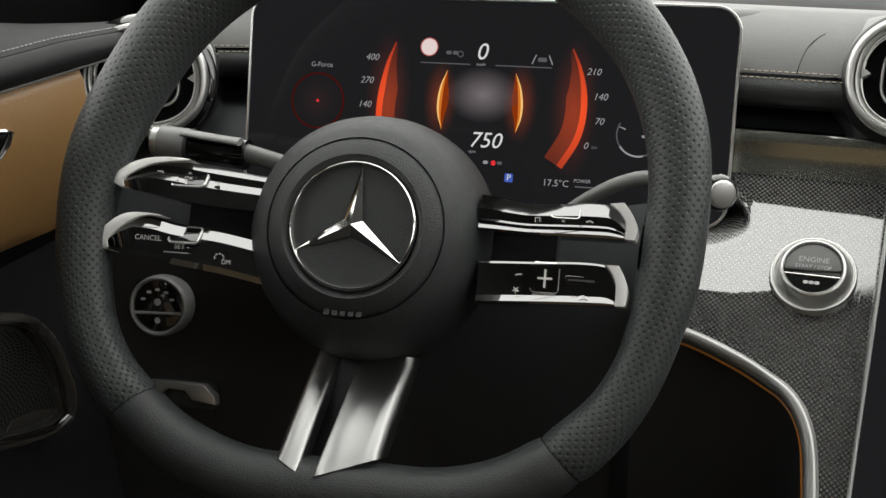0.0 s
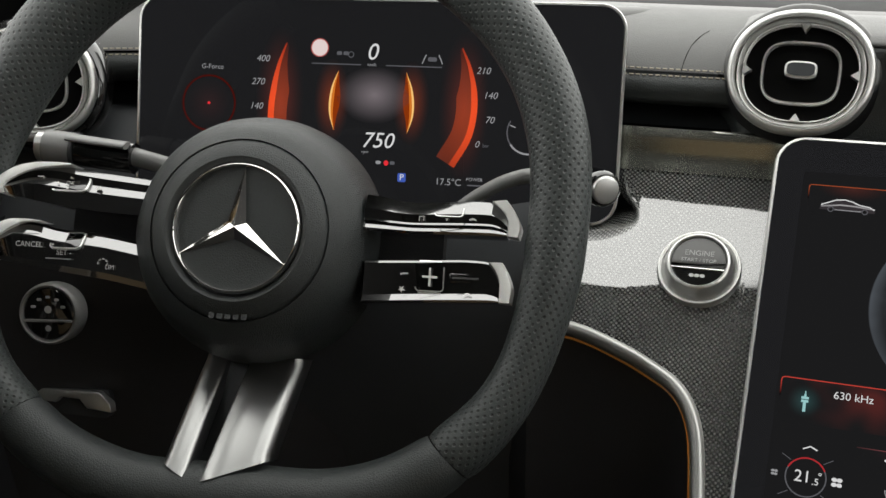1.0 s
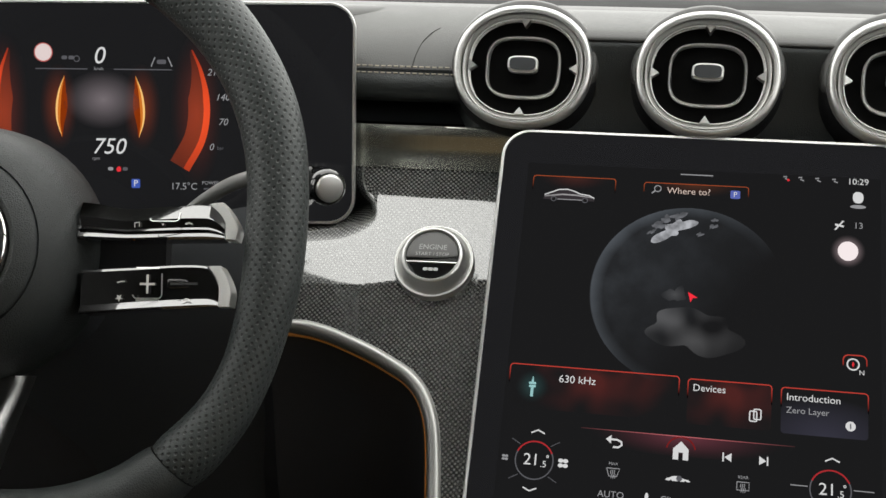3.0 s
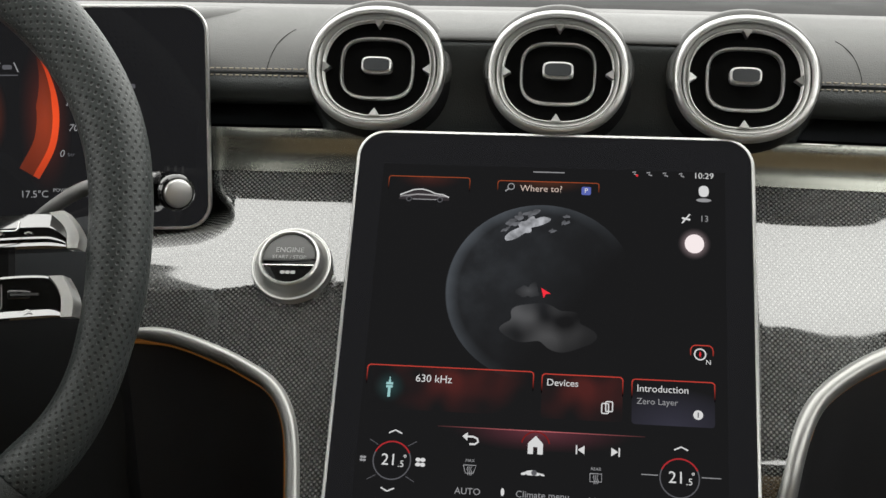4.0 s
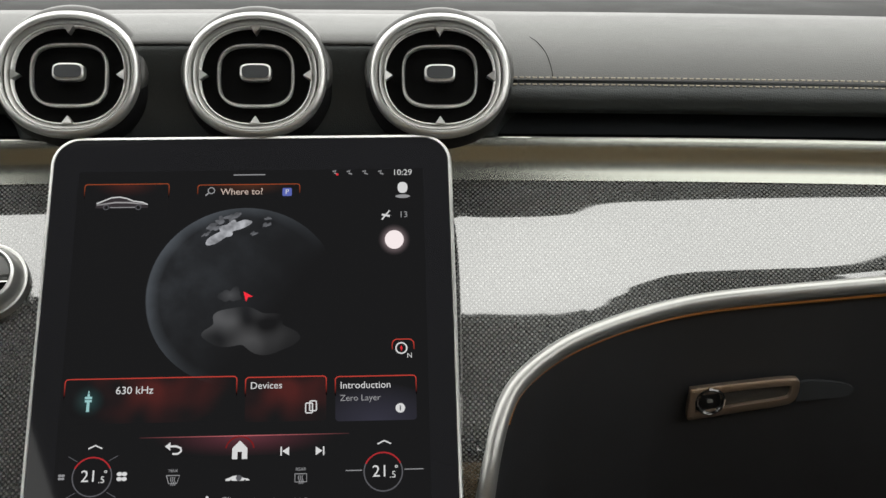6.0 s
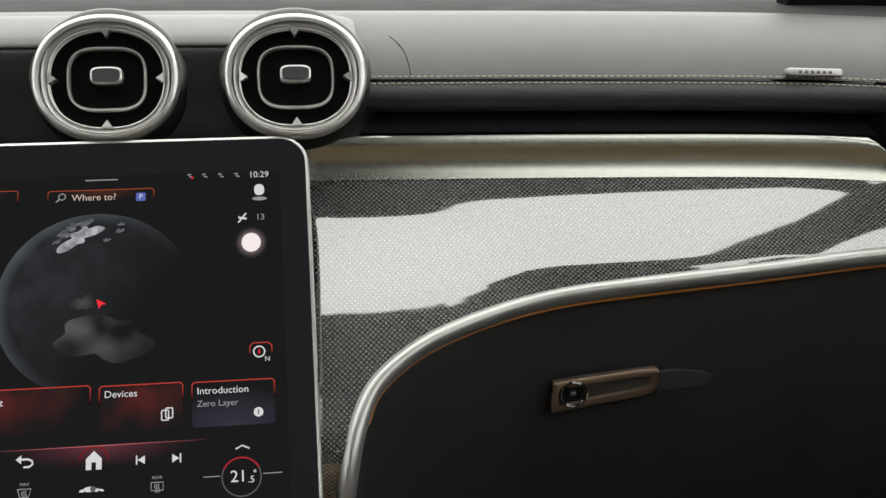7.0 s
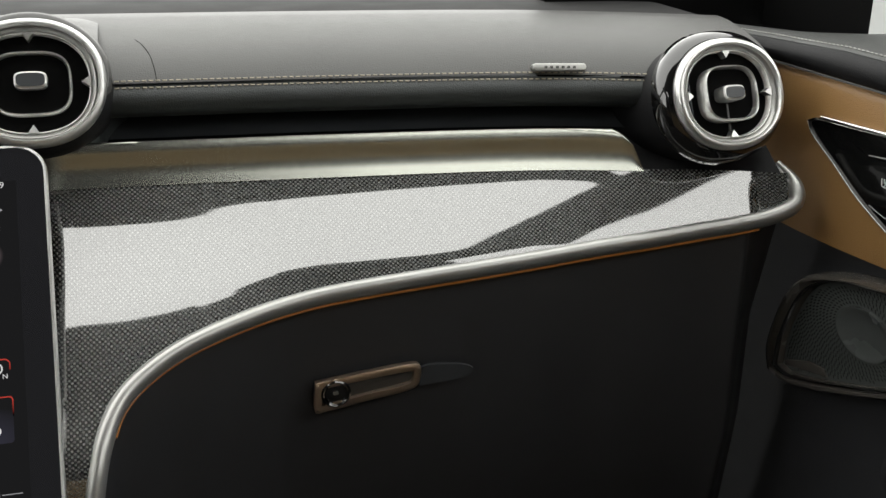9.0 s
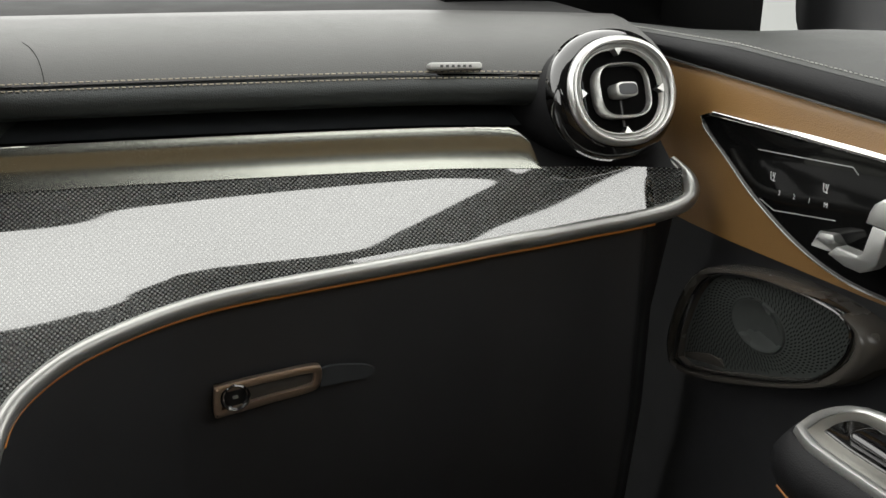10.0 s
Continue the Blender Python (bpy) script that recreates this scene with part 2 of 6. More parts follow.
def strip_line(name, points, width, material, parent, at, label=""):
    """A flat line of even width through points."""
    vs, fs = [], []
    p = [Vector((x, y)) for x, y in points]
    for i, q in enumerate(p):
        t = (p[min(i + 1, len(p) - 1)] - p[max(i - 1, 0)]).normalized()
        s = Vector((-t.y, t.x)) * width / 2
        vs += [(q.x + s.x, q.y + s.y, 0), (q.x - s.x, q.y - s.y, 0)]
    for i in range(len(p) - 1):
        fs.append((2 * i, 2 * i + 1, 2 * i + 3, 2 * i + 2))
    out = link(name, mesh_of(name, vs, fs, False), material, parent, label)
    out.matrix_basis = pose(*at)
    return out


def frame_of(origin, right, up):
    """A pose with x along right, y along up and z towards the viewer."""
    r = Vector(right).normalized()
    n = r.cross(Vector(up)).normalized()
    u = n.cross(r)
    m = Matrix((r, u, n)).transposed().to_4x4()
    m.translation = origin
    return m


# ---- dashboard ----
STITCH_Y = [(-0.70, 0.20), (-0.57, 0.26), (-0.45, 0.29), (-0.30, 0.306), (-0.17, 0.313), (0, 0.324), (0.19, 0.321), (0.30, 0.317), (0.437, 0.306), (0.52, 0.285), (0.60, 0.255), (0.68, 0.22)]
STITCH_Z = 0.617


def sy(x):
    return interp(STITCH_Y, x)


XS = [-0.645 + 0.0165 * i for i in range(76)]
dashboard = thing("dashboard", pose(0, 0, 0), "dark grey stitched leather dashboard with glossy woven trim", "dashboard", kind="structure")


def along(profile, z0=STITCH_Z, xs=XS):
    return [[Vector((x, sy(x) + dy, z0 + dz)) for dy, dz in profile] for x in xs]


sheet("upper_pad", along([(0.0, 0.0005), (0.003, 0.0035), (0.009, 0.0085), (0.018, 0.0140), (0.033, 0.0200), (0.055, 0.0256), (0.08, 0.0293), (0.096, 0.0300), (0.101, 0.0282), (0.103, 0.020)]), PAD, dashboard, "grey grained leather upper pad")
sheet("lower_roll", along([(0.0015, -0.001), (-0.0015, -0.0025), (-0.005, -0.007), (-0.0055, -0.0125), (-0.002, -0.0185), (0.006, -0.0225), (0.02, -0.024), (0.06, -0.024)]), LEATHER, dashboard, "black leather roll under the seam")
sheet("top_cover", along([(0.095, 0.010), (0.11, 0.023), (0.125, 0.0262), (0.2, 0.025), (0.32, 0.016), (0.5, 0.004), (0.7, -0.02)]), COVER, dashboard)
sheet("recess", along([(0.06, -0.022), (0.03, -0.030), (0.012, -0.038)]), UNDER, dashboard)

INLAY_KNOTS = [(-0.004, -0.0362), (-0.0122, -0.0335), (-0.0131, -0.0339), (-0.0142, -0.0366), (-0.0151, -0.0396), (-0.0155, -0.0445), (-0.0160, -0.0490), (-0.0177, -0.0545), (-0.0206, -0.0605)]
INLAY = [(v.x, v.y) for v in smooth_path([(d, z, 0) for d, z in INLAY_KNOTS], 41)]


def inlay(x0, x1, cut0, cut1):
    """Metal strip from x0 to x1; its upper corners drop away over cut0 and cut1."""
    rows = []
    for i in range(61):
        x = x0 + (x1 - x0) * i / 60
        f = 0.0
        for a, c in ((x - x0, cut0), (x1 - x, cut1)):
            if a < c:
                f = max(f, 1 - math.sqrt(max(0.0, 1 - (1 - max(0.0, a) / c) ** 2)))
        row = []
        for k in range(29):
            q = min(len(INLAY) - 1.001, (f + (1 - f) * k / 28) * (len(INLAY) - 1))
            a, b = INLAY[int(q)], INLAY[int(q) + 1]
            w = q - int(q)
            row.append(Vector((x, sy(x) + a[0] + (b[0] - a[0]) * w, STITCH_Z + a[1] + (b[1] - a[1]) * w)))
        rows.append(row)
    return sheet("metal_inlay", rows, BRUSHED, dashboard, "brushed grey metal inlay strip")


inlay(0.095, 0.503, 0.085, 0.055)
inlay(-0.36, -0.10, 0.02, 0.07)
# backing in the near-black copy, its colour standing in for shade
sheet("inlay_backing", along([(0.03, -0.030), (0.012, -0.045), (-0.015, -0.0615)]), SHADELEATHER, dashboard)
# dark cowl that carries the three middle vents
COWL = [-0.174 + 0.00348 * i for i in range(101)]


def cowl_low(x):
    return lin([(0, 0.5635), (0.125, 0.5645), (0.139, 0.5676), (0.153, 0.5757), (0.1616, 0.582), (0.1667, 0.5848), (0.174, 0.5865)], abs(x))


def cowl_front(x):
    q = max(0.0, min(1.0, (abs(x) - 0.143) / 0.024))
    return sy(x) - 0.010 + 0.034 * q * q * (3 - 2 * q)


LEAN = Vector((0, 0.40, 0.916))
VENTS = [frame_of(Vector((x, 0.302, 0.624)), (1, 0, 0), LEAN) for x in (-0.1135, 0.0, 0.1135)]


def pierced(name, profile, material, label, reach):
    """A leather sheet over the cowl's columns, cut out where the vents sit."""
    rows = [smooth_path(profile(x), 46) for x in COWL if abs(x) < reach]
    n, verts, faces = 46, [], []
    for r in rows:
        verts += r

    def in_vent(q):
        for m in VENTS:
            w = m.inverted() @ q
            if (w.x / 0.0405) ** 2 + (w.y / 0.0365) ** 2 < 1 and abs(w.z) < 0.06:
                return True
        return False

    hole = [in_vent(q) for q in verts]
    for i in range(len(rows) - 1):
        for j in range(n - 1):
            f = (i * n + j, i * n + j + 1, (i + 1) * n + j + 1, (i + 1) * n + j)
            if not any(hole[k] for k in f):
                faces.append(f)
    return link(name, mesh_of(name, verts, faces), material, dashboard, label)


def cowl_face(x):
    y, zl = cowl_front(x), cowl_low(x)
    q = max(0.0, min(1.0, (abs(x) - 0.143) / 0.02))
    zt = 0.6405 - 0.028 * q * q * (3 - 2 * q)
    return [(x, y + 0.006, zt), (x, y + 0.001, zt - 0.0003), (x, y - 0.0004, zt - 0.002), (x, y, zt + (zl - zt) * 0.15), (x, y + 0.001, zt + (zl - zt) * 0.45), (x, y + 0.001, zl + 0.012), (x, y + 0.003, zl + 0.006), (x, y + 0.008, zl + 0.001), (x, y + 0.016, zl), (x, y + 0.06, zl + 0.004)]


def cowl_cap(x):
    y = cowl_front(x)
    q = max(0.0, min(1.0, (abs(x) - 0.138) / 0.027))
    e = 0.016 * q * q
    return [(x, y + 0.005, 0.6400 - e), (x, y - 0.0005, 0.6408 - e), (x, y + 0.002, 0.6432 - e), (x, y + 0.010, 0.6462 - e), (x, y + 0.03, 0.6490 - e), (x, y + 0.06, 0.6500 - e), (x, y + 0.095, 0.6460 - e)]


pierced("vent_cowl", cowl_face, LEATHER, "black leather cowl round the vents", 0.170)
pierced("cowl_top", cowl_cap, PAD, "grey leather top of the vent cowl", 0.154)

# lower edge of the woven trim, on the passenger's side and the driver's side
TRIM_R = [(0.130, 0.150, 0.34), (0.1315, 0.158, 0.39), (0.134, 0.161, 0.415), (0.138, 0.161, 0.441), (0.1435, 0.165, 0.457), (0.152, 0.178, 0.468), (0.163, 0.195, 0.4745), (0.18, 0.214, 0.4830), (0.20, 0.229, 0.4885), (0.225, 0.239, 0.4933), (0.25, 0.243, 0.4965), (0.283, 0.2445, 0.501), (0.35, 0.245, 0.507), (0.45, 0.243, 0.5148), (0.55, 0.239, 0.5272), (0.585, 0.2375, 0.5325), (0.596, 0.2375, 0.5365)]
TRIM_END = [(0.602, 0.2385, 0.541), (0.6045, 0.242, 0.548), (0.603, 0.250, 0.556), (0.598, 0.262, 0.563)]
TRIM_L = [(-0.130, 0.145, 0.34), (-0.133, 0.152, 0.39), (-0.1365, 0.155, 0.41), (-0.143, 0.16, 0.437), (-0.150, 0.168, 0.4495), (-0.160, 0.180, 0.458), (-0.175, 0.198, 0.4645), (-0.19, 0.212, 0.4705), (-0.205, 0.222, 0.475), (-0.225, 0.232, 0.4790), (-0.242, 0.238, 0.4800), (-0.256, 0.240, 0.4800)]
CENTRE = [(0.33, 0.149), (0.37, 0.150), (0.41, 0.1545), (0.44, 0.1625), (0.462, 0.1865), (0.485, 0.2125), (0.502, 0.233), (0.518, 0.2585), (0.534, 0.2835), (0.546, 0.2945), (0.5575, 0.3045)]
# slope breaks set so bright reflections land right in the camera's view
RIDGE_TOP = [(0.12, 0.534), (0.15, 0.5355), (0.175, 0.5435), (0.284, 0.5465), (0.377, 0.5485), (0.60, 0.554)]
RIDGE_LOW = [(0.12, 0.500), (0.17, 0.5045), (0.205, 0.507), (0.28, 0.5105), (0.33, 0.513), (0.42, 0.5155), (0.48, 0.510), (0.60, 0.515)]
FLARE = [(0.30, 1.15), (0.345, 1.15), (0.375, 1.01), (0.40, 0.84), (0.45, 0.62), (0.47, 0.575), (0.50, 0.555), (0.55, 0.535), (0.575, 0.51), (0.59, 0.44), (0.61, 0.30), (0.64, 0.2)]
STEEP = 0.80
DROP = [(0.20, 1.04), (0.25, 0.93), (0.35, 0.955), (0.40, 0.98), (0.50, 1.06), (0.60, 1.0)]


def ease(v, a, b):
    q = max(0.0, min(1.0, (v - a) / (b - a)))
    return q * q * (3 - 2 * q)


def slope(x, z):
    """Rise of the passenger's side: a flatter middle between two steeper edges, bent to place its reflections."""
    flat_part = ease(z, lin(RIDGE_LOW, x) - 0.003, lin(RIDGE_LOW, x) + 0.003) * (1 - ease(z, lin(RIDGE_TOP, x) - 0.003, lin(RIDGE_TOP, x) + 0.003))
    top = lin(FLARE, x - 2.5 * (z - 0.516)) * (1 - 0.5 * ease(x, 0.569, 0.578))
    low = STEEP / 1.15 + (1 - STEEP / 1.15) * ease(x, 0.465, 0.49)
    return top * (low + (1 - low) * flat_part)


def drop(x, z):
    n = 16
    h = (0.5575 - z) / n
    return sum(slope(x, z + h * (i + 0.5)) for i in range(n)) * h


LEFT_SLOPE = [(0.09, 1.08), (0.11, 1.08), (0.15, 1.05), (0.18, 0.98), (0.20, 0.93), (0.22, 0.88), (0.24, 0.85), (0.30, 0.85)]
LEFT_LOW = [(0.15, 0.498), (0.30, 0.4965)]


def left_drop(x, z):
    """The same for the driver's side."""
    n, low = 16, lin(LEFT_LOW, -x)
    h = (0.5575 - z) / n
    total = 0.0
    for i in range(n):
        q = z + h * (i + 0.5)
        total += 0.75 + (0.35 + 0.14 * ease(-x, 0.165, 0.205)) * (1 - ease(q, 0.5375, 0.5435)) - 0.92 * (1 - ease(q, low - 0.003, low + 0.003))
    return total * h


def weave_y(x, z):
    """Depth of the woven trim: a bulged middle that runs out into straight sides."""
    top = sy(x) - 0.019 + 0.005 * ease(x, 0.50, 0.56)
    behind = max(0.0, min(1.0, (0.121 - abs(x)) / 0.018)) * max(0.0, min(1.0, (0.54 - z) / 0.03))
    mid = interp(CENTRE, z) + 0.035 * behind + (top - 0.3045) * max(0.0, min(1.0, (z - 0.44) / 0.117))
    w = ease(abs(x), 0.14, 0.28) if x > 0 else ease(-x, 0.090, 0.112)
    if -0.30 < x < -0.092 and z < 0.497:
        k = ease(-x, 0.092, 0.112)
        fall = interp(LEFT_SLOPE, -x) * (0.497 - z)
        return mid * (1 - k) + (weave_y(x, 0.497) - fall) * k
    if w == 0:
        return mid
    if x > 0:
        side = top - lin(DROP, x) * drop(x, z)
    else:
        side = top - left_drop(x, z)
    return mid * (1 - w) + side * w


def on_weave(points):
    return [Vector((x, weave_y(x, z), z)) for x, _, z in points]


path_r = on_weave(smooth_path(TRIM_R, 260))
path_l = on_weave(smooth_path(TRIM_L, 150))


def weave_panel(xs, low, high=lambda x: 0.5575):
    """Woven panel over columns xs, each from the inlay down to low(x)."""
    rows, uvs = [], []
    for x in xs:
        z0, z1 = high(x), low(x)
        row, d = [], 0.0
        for j in range(53):
            z = z0 + (z1 - z0) * j / 52
            q = Vector((x, weave_y(x, z), z))
            if j:
                d += (q - row[-1]).length
            row.append(q)
            uvs.append((x, (0.5575 - z) * 1.4))
        rows.append(row)
    return sheet("woven_panel", rows, WEAVE, dashboard, "glossy grey woven metal trim", uvs)


weave_panel([p.x for p in path_r], lambda x: lin([(p.x, p.z) for p in path_r], x))
HOLLOW = [(-0.2165, 0.5575), (-0.212, 0.548), (-0.2015, 0.541), (-0.1968, 0.533), (-0.1985, 0.5254), (-0.2064, 0.5196), (-0.2198, 0.5146), (-0.2342, 0.5126), (-0.248, 0.5115), (-0.262, 0.511)]
low_left = [(p.x, p.z) for p in reversed(path_l)]
split_x = -0.1975
weave_panel([p.x for p in path_l if p.x > split_x] + [split_x], lambda x: lin(low_left, x))
weave_panel([split_x] + [p.x for p in path_l if p.x < split_x], lambda x: lin(low_left, x), lambda x: lin([(x, z) for x, z in reversed(HOLLOW[3:])], x) + 0.0015)
# rounded woven edge of the hollow behind the display
edge = smooth_path([(x, 0, z) for x, z in HOLLOW], 60)
rows, uvs, run = [], [], 0.0
for i, p in enumerate(edge):
    t = (edge[min(i + 1, 59)] - edge[max(i - 1, 0)]).normalized()
    inward = Vector((-t.z, 0, t.x)) * (-1)
    if inward.dot(Vector((-0.26, 0, 0.555)) - p) < 0:
        inward = -inward
    run += (p - edge[max(i - 1, 0)]).length
    row = []
    for d, back in ((-0.0028, 0.0004), (-0.0014, 0.0001), (0.0002, -0.0001), (0.003, 0.0006), (0.006, 0.003), (0.0085, 0.0065), (0.0105, 0.0115), (0.0115, 0.02), (0.0118, 0.035)):
        q = p + inward * d
        row.append(Vector((q.x, weave_y(max(q.x, -0.30), min(q.z, 0.5575)) + back, q.z)))
        uvs.append((run, d + back))
    rows.append(row)
sheet("hollow_edge", rows, WEAVE, dashboard, "rounded woven edge round the display hollow", uvs)
sheet("hollow_back", [[Vector((x, 0.318, z)) for z in (0.47, 0.52, 0.555)] for x in (-0.34, -0.26, -0.185)], UNDER, dashboard)
weave_panel([split_x - 0.00095 * i for i in range(21)], lambda x: lin([(q, z) for q, z in HOLLOW[:4]], x))
weave_panel([-0.13 + 0.26 * i / 60 for i in range(61)], lambda x: 0.34)

def evened(pts, k=9):
    """The path with small kinks smoothed out."""
    return [sum(pts[max(0, i - k):i + k + 1], Vector()) / len(pts[max(0, i - k):i + k + 1]) if k <= i < len(pts) - k else p for i, p in enumerate(pts)]


for pth, nm in ((evened(path_r + smooth_path([tuple(path_r[-1])] + TRIM_END, 44)[1:]), "trim_strip"), (path_l, "trim_strip")):
    wide = 0.0054 if pth[0].x > 0 else 0.0045
    tube(nm, [p + Vector((0, -0.002, -0.004)) for p in pth], lambda f, w=wide: w * (1 - 0.5 * ease(f, 0.9, 1.0)), TRIMSILVER, dashboard, "curved satin silver trim strip", ry=lambda f, w=wide: (w + 0.0011) * (1 - 0.5 * ease(f, 0.9, 1.0)), seg=14, up=(0, -0.5, 0.8))
    line, mid = [], Vector((0.40, 0, 0.40) if pth[0].x > 0 else (-0.30, 0, 0.38))
    for i in range(len(pth) // 6, len(pth) - (52 if pth[0].x > 0 else 2)):
        t = (pth[i + 2] - pth[i - 2]).normalized()
        out = Vector((-t.z, 0, t.x))
        if out.dot(mid - pth[i]) < 0:
            out = -out
        line.append(pth[i] + Vector((0, -0.0005, -0.004)) + out * (wide + 0.0016))
    tube("light_strip", line, 0.0015, AMBER, dashboard, "thin amber ambient light strip", seg=6)


def lower_panel(name, path):
    rows = []
    for p in path:
        back = 0.035 * ease(p.x, 0.57, 0.603)
        if back:
            rows.append([p + Vector((0, 0.006, -0.008)), p + Vector((0, 0.0045 + 0.4 * back, -0.02))] + [Vector((p.x, p.y + dy + back, z)) for dy, z in ((0.0035, 0.44), (0.004, 0.36), (0.02, 0.25), (0.10, 0.10), (0.25, 0.02))])
            continue
        rows.append([p + Vector((0, 0.006, -0.008)), p + Vector((0, 0.0045, -0.02)), Vector((p.x, p.y + 0.0035, min(p.z - 0.03, 0.44))), Vector((p.x, p.y + 0.004, 0.36)), Vector((p.x, p.y + 0.02, 0.25)), Vector((p.x, p.y + 0.10, 0.10)), Vector((p.x, p.y + 0.25, 0.02))])
    return sheet(name, rows, DARK, dashboard, "black lower dash panel")


lower_panel("glovebox_panel", path_r + [Vector((0.601, 0.2375, 0.5385))])
lower_panel("knee_panel", path_l + [Vector((-0.28, 0.238, 0.468)), Vector((-0.36, 0.235, 0.47)), Vector((-0.45, 0.20, 0.50)), Vector((-0.55, 0.165, 0.52)), Vector((-0.64, 0.125, 0.52))])
rows = []
for i in range(24):
    x = -0.265 - 0.0165 * i
    rows.append([Vector((x, sy(x) + 0.05, 0.582)), Vector((x, sy(x) - 0.01, 0.575)), Vector((x, sy(x) - 0.035, 0.55)), Vector((x, sy(x) - 0.06, 0.52)), Vector((x, sy(x) - 0.077, 0.47)), Vector((x, sy(x) - 0.082, 0.40)), Vector((x, sy(x) - 0.06, 0.30))])
sheet("driver_fascia", rows, UNDER, dashboard, "black fascia behind the steering wheel")


VANE = plastic("grey_vane", (0.03, 0.03, 0.03), 0.4)


# ---- vents ----
def vent(m, parent_label, flange=False):
    v = thing("air_vent", m, parent_label, "air vent", "dashboard vents")
    a, b = 0.0434, 0.0389
    body = oval(a, b, 2.15)
    ring_band("outer_ring", body, [(0, -0.006), (0.0004, 0.0), (-0.0006, 0.0030), (-0.0018, 0.0042), (-0.0034, 0.0042), (-0.0044, 0.0030), (-0.0048, 0.0010), (-0.0048, -0.006)], SILVER, v, "satin silver outer ring")
    sleeve = [[Vector((x, y, z)) for x, y in grow(body, d)] for d, z in ((-0.009, -0.001), (0.0003, -0.004), (0.0025, -0.011), (0.0035, -0.02), (0.0038, -0.085))]
    sheet("housing", sleeve, SHADELEATHER, v, closed=True)
    if not flange:
        edge = []
        for i in range(41):
            a_ = radians(-12 + 204 * i / 40)
            w = 0.0058 * math.sin(math.pi * i / 40) ** 0.45
            e = Vector((math.cos(a_), math.sin(a_), 0))
            r = Vector((a * e.x, b * e.y, 0))
            edge.append([r - e * 0.001 + Vector((0, 0, -0.003)), r + e * 0.0006 + Vector((0, 0, -0.0028)), r + e * (0.0006 + 0.6 * w) + Vector((0, 0, -0.0042)), r + e * (0.0006 + w) + Vector((0, 0, -0.0085)), r + e * (0.0004 + 0.9 * w) + Vector((0, 0, -0.02))])
        sheet("collar", edge, PAD, v, "grey leather upper collar")
    if flange:
        ring_band("flange", body, [(0.0, -0.010), (0.001, -0.003), (0.004, -0.0045), (0.0075, -0.010), (0.009, -0.018), (0.006, -0.022)], PIANO, v, "glossy black flange")
    inner = oval(a * 0.862, b * 0.862, 2.3)
    ring_band("inner_ring", inner, [(0.0006, -0.010), (0.0006, 0.0016), (0.0, 0.0022), (-0.0006, 0.0018), (-0.0028, -0.0012), (-0.0028, -0.010)], TRIMSILVER, v, "sloped satin grey inner ring")
    ring_band("lip", inner, [(-0.0027, -0.010), (-0.0027, -0.0006), (-0.0031, 0.0), (-0.0036, -0.0004), (-0.0039, -0.010)], CAP, v, "thin bright lip")
    # shallow closed throat; its near-black colour stands in for the shade inside
    sheet("throat", [[Vector((x, y, z)) for x, y in grow(inner, d)] for d, z in ((-0.0036, -0.006), (-0.0055, -0.016), (-0.008, -0.030))], NEARBLACK, v, closed=True, cap=True)
    sheet("gap", [[Vector((x, y, z)) for x, y in grow(body, d)] for d, z in ((-0.0046, 0.0), (-0.0048, -0.008), (-0.0088, -0.008))], PIANO, v, closed=True)
    for k in range(4):
        w = radians(90 * k)
        c, s = round(math.cos(w)), round(math.sin(w))
        ra = (a * abs(c) + b * abs(s)) * 0.862 - 0.0034
        tip, q = ra - 0.0048, 0.0032
        t = Vector((-s, c, 0))
        o = Vector((c, s, 0))
        rr = [[o * ra + t * q + Vector((0, 0, 0.0012)), o * tip + Vector((0, 0, 0.0002)), o * ra - t * q + Vector((0, 0, 0.0012))], [o * ra + t * q + Vector((0, 0, -0.006)), o * tip + Vector((0, 0, -0.006)), o * ra - t * q + Vector((0, 0, -0.006))]]
        sheet("pointer", rr, SILVER, v, closed=True, cap=True)
    mid = oval(0.0234, 0.0196, 3.2)
    ring_band("vane_ring", mid, [(0, -0.012), (0.0002, -0.002), (-0.0008, -0.001), (-0.0016, -0.002), (-0.0016, -0.012)], SILVER, v, "thin silver vane ring")
    for x in (-0.029, 0.029):
        slab("vane", [(x - 0.0006, -0.021), (x + 0.0006, -0.021), (x + 0.0006, 0.021), (x - 0.0006, 0.021)], -0.02, -0.012, UNDER, v)
    slab("vane", [(-0.0008, -0.033), (0.0008, -0.033), (0.0008, 0.033), (-0.0008, 0.033)], -0.022, -0.009, VANE, v)
    rise = 0.0 if flange else 0.0018
    knob = [(x, y + rise) for x, y in oval(0.0096, 0.0054, 3.6)]
    slab("knob", knob, -0.012, 0.0010, SILVER, v, "small satin silver direction knob", 0.0014)
    slab("knob_face", [(x, y + rise) for x, y in oval(0.0082, 0.0041, 3.6)], 0.0005, 0.0013, UNDER, v)
    return v


for m in VENTS:
    vent(m, "round silver-ringed air vent over the central screen")
aimed = vent(frame_of(Vector((0.550, 0.250, 0.6122)), (1, 0.10, 0.0), Vector((0.0, 0.36, 0.93))) @ Matrix.Scale(0.94, 4), "round silver-ringed air vent beside the passenger door", True)
for o in aimed.children:
    if o.name.startswith(("knob", "vane")):
        o.matrix_basis = pose(0.0005, 0.0, -0.008, -3, 7, 0) @ pose(0, 0, 0.011)
vent(frame_of(Vector((-0.6065, 0.200, 0.6032)), (0.88, 0.47, 0), Vector((-0.12, 0.26, 0.95))), "round silver-ringed air vent beside the driver door", True)


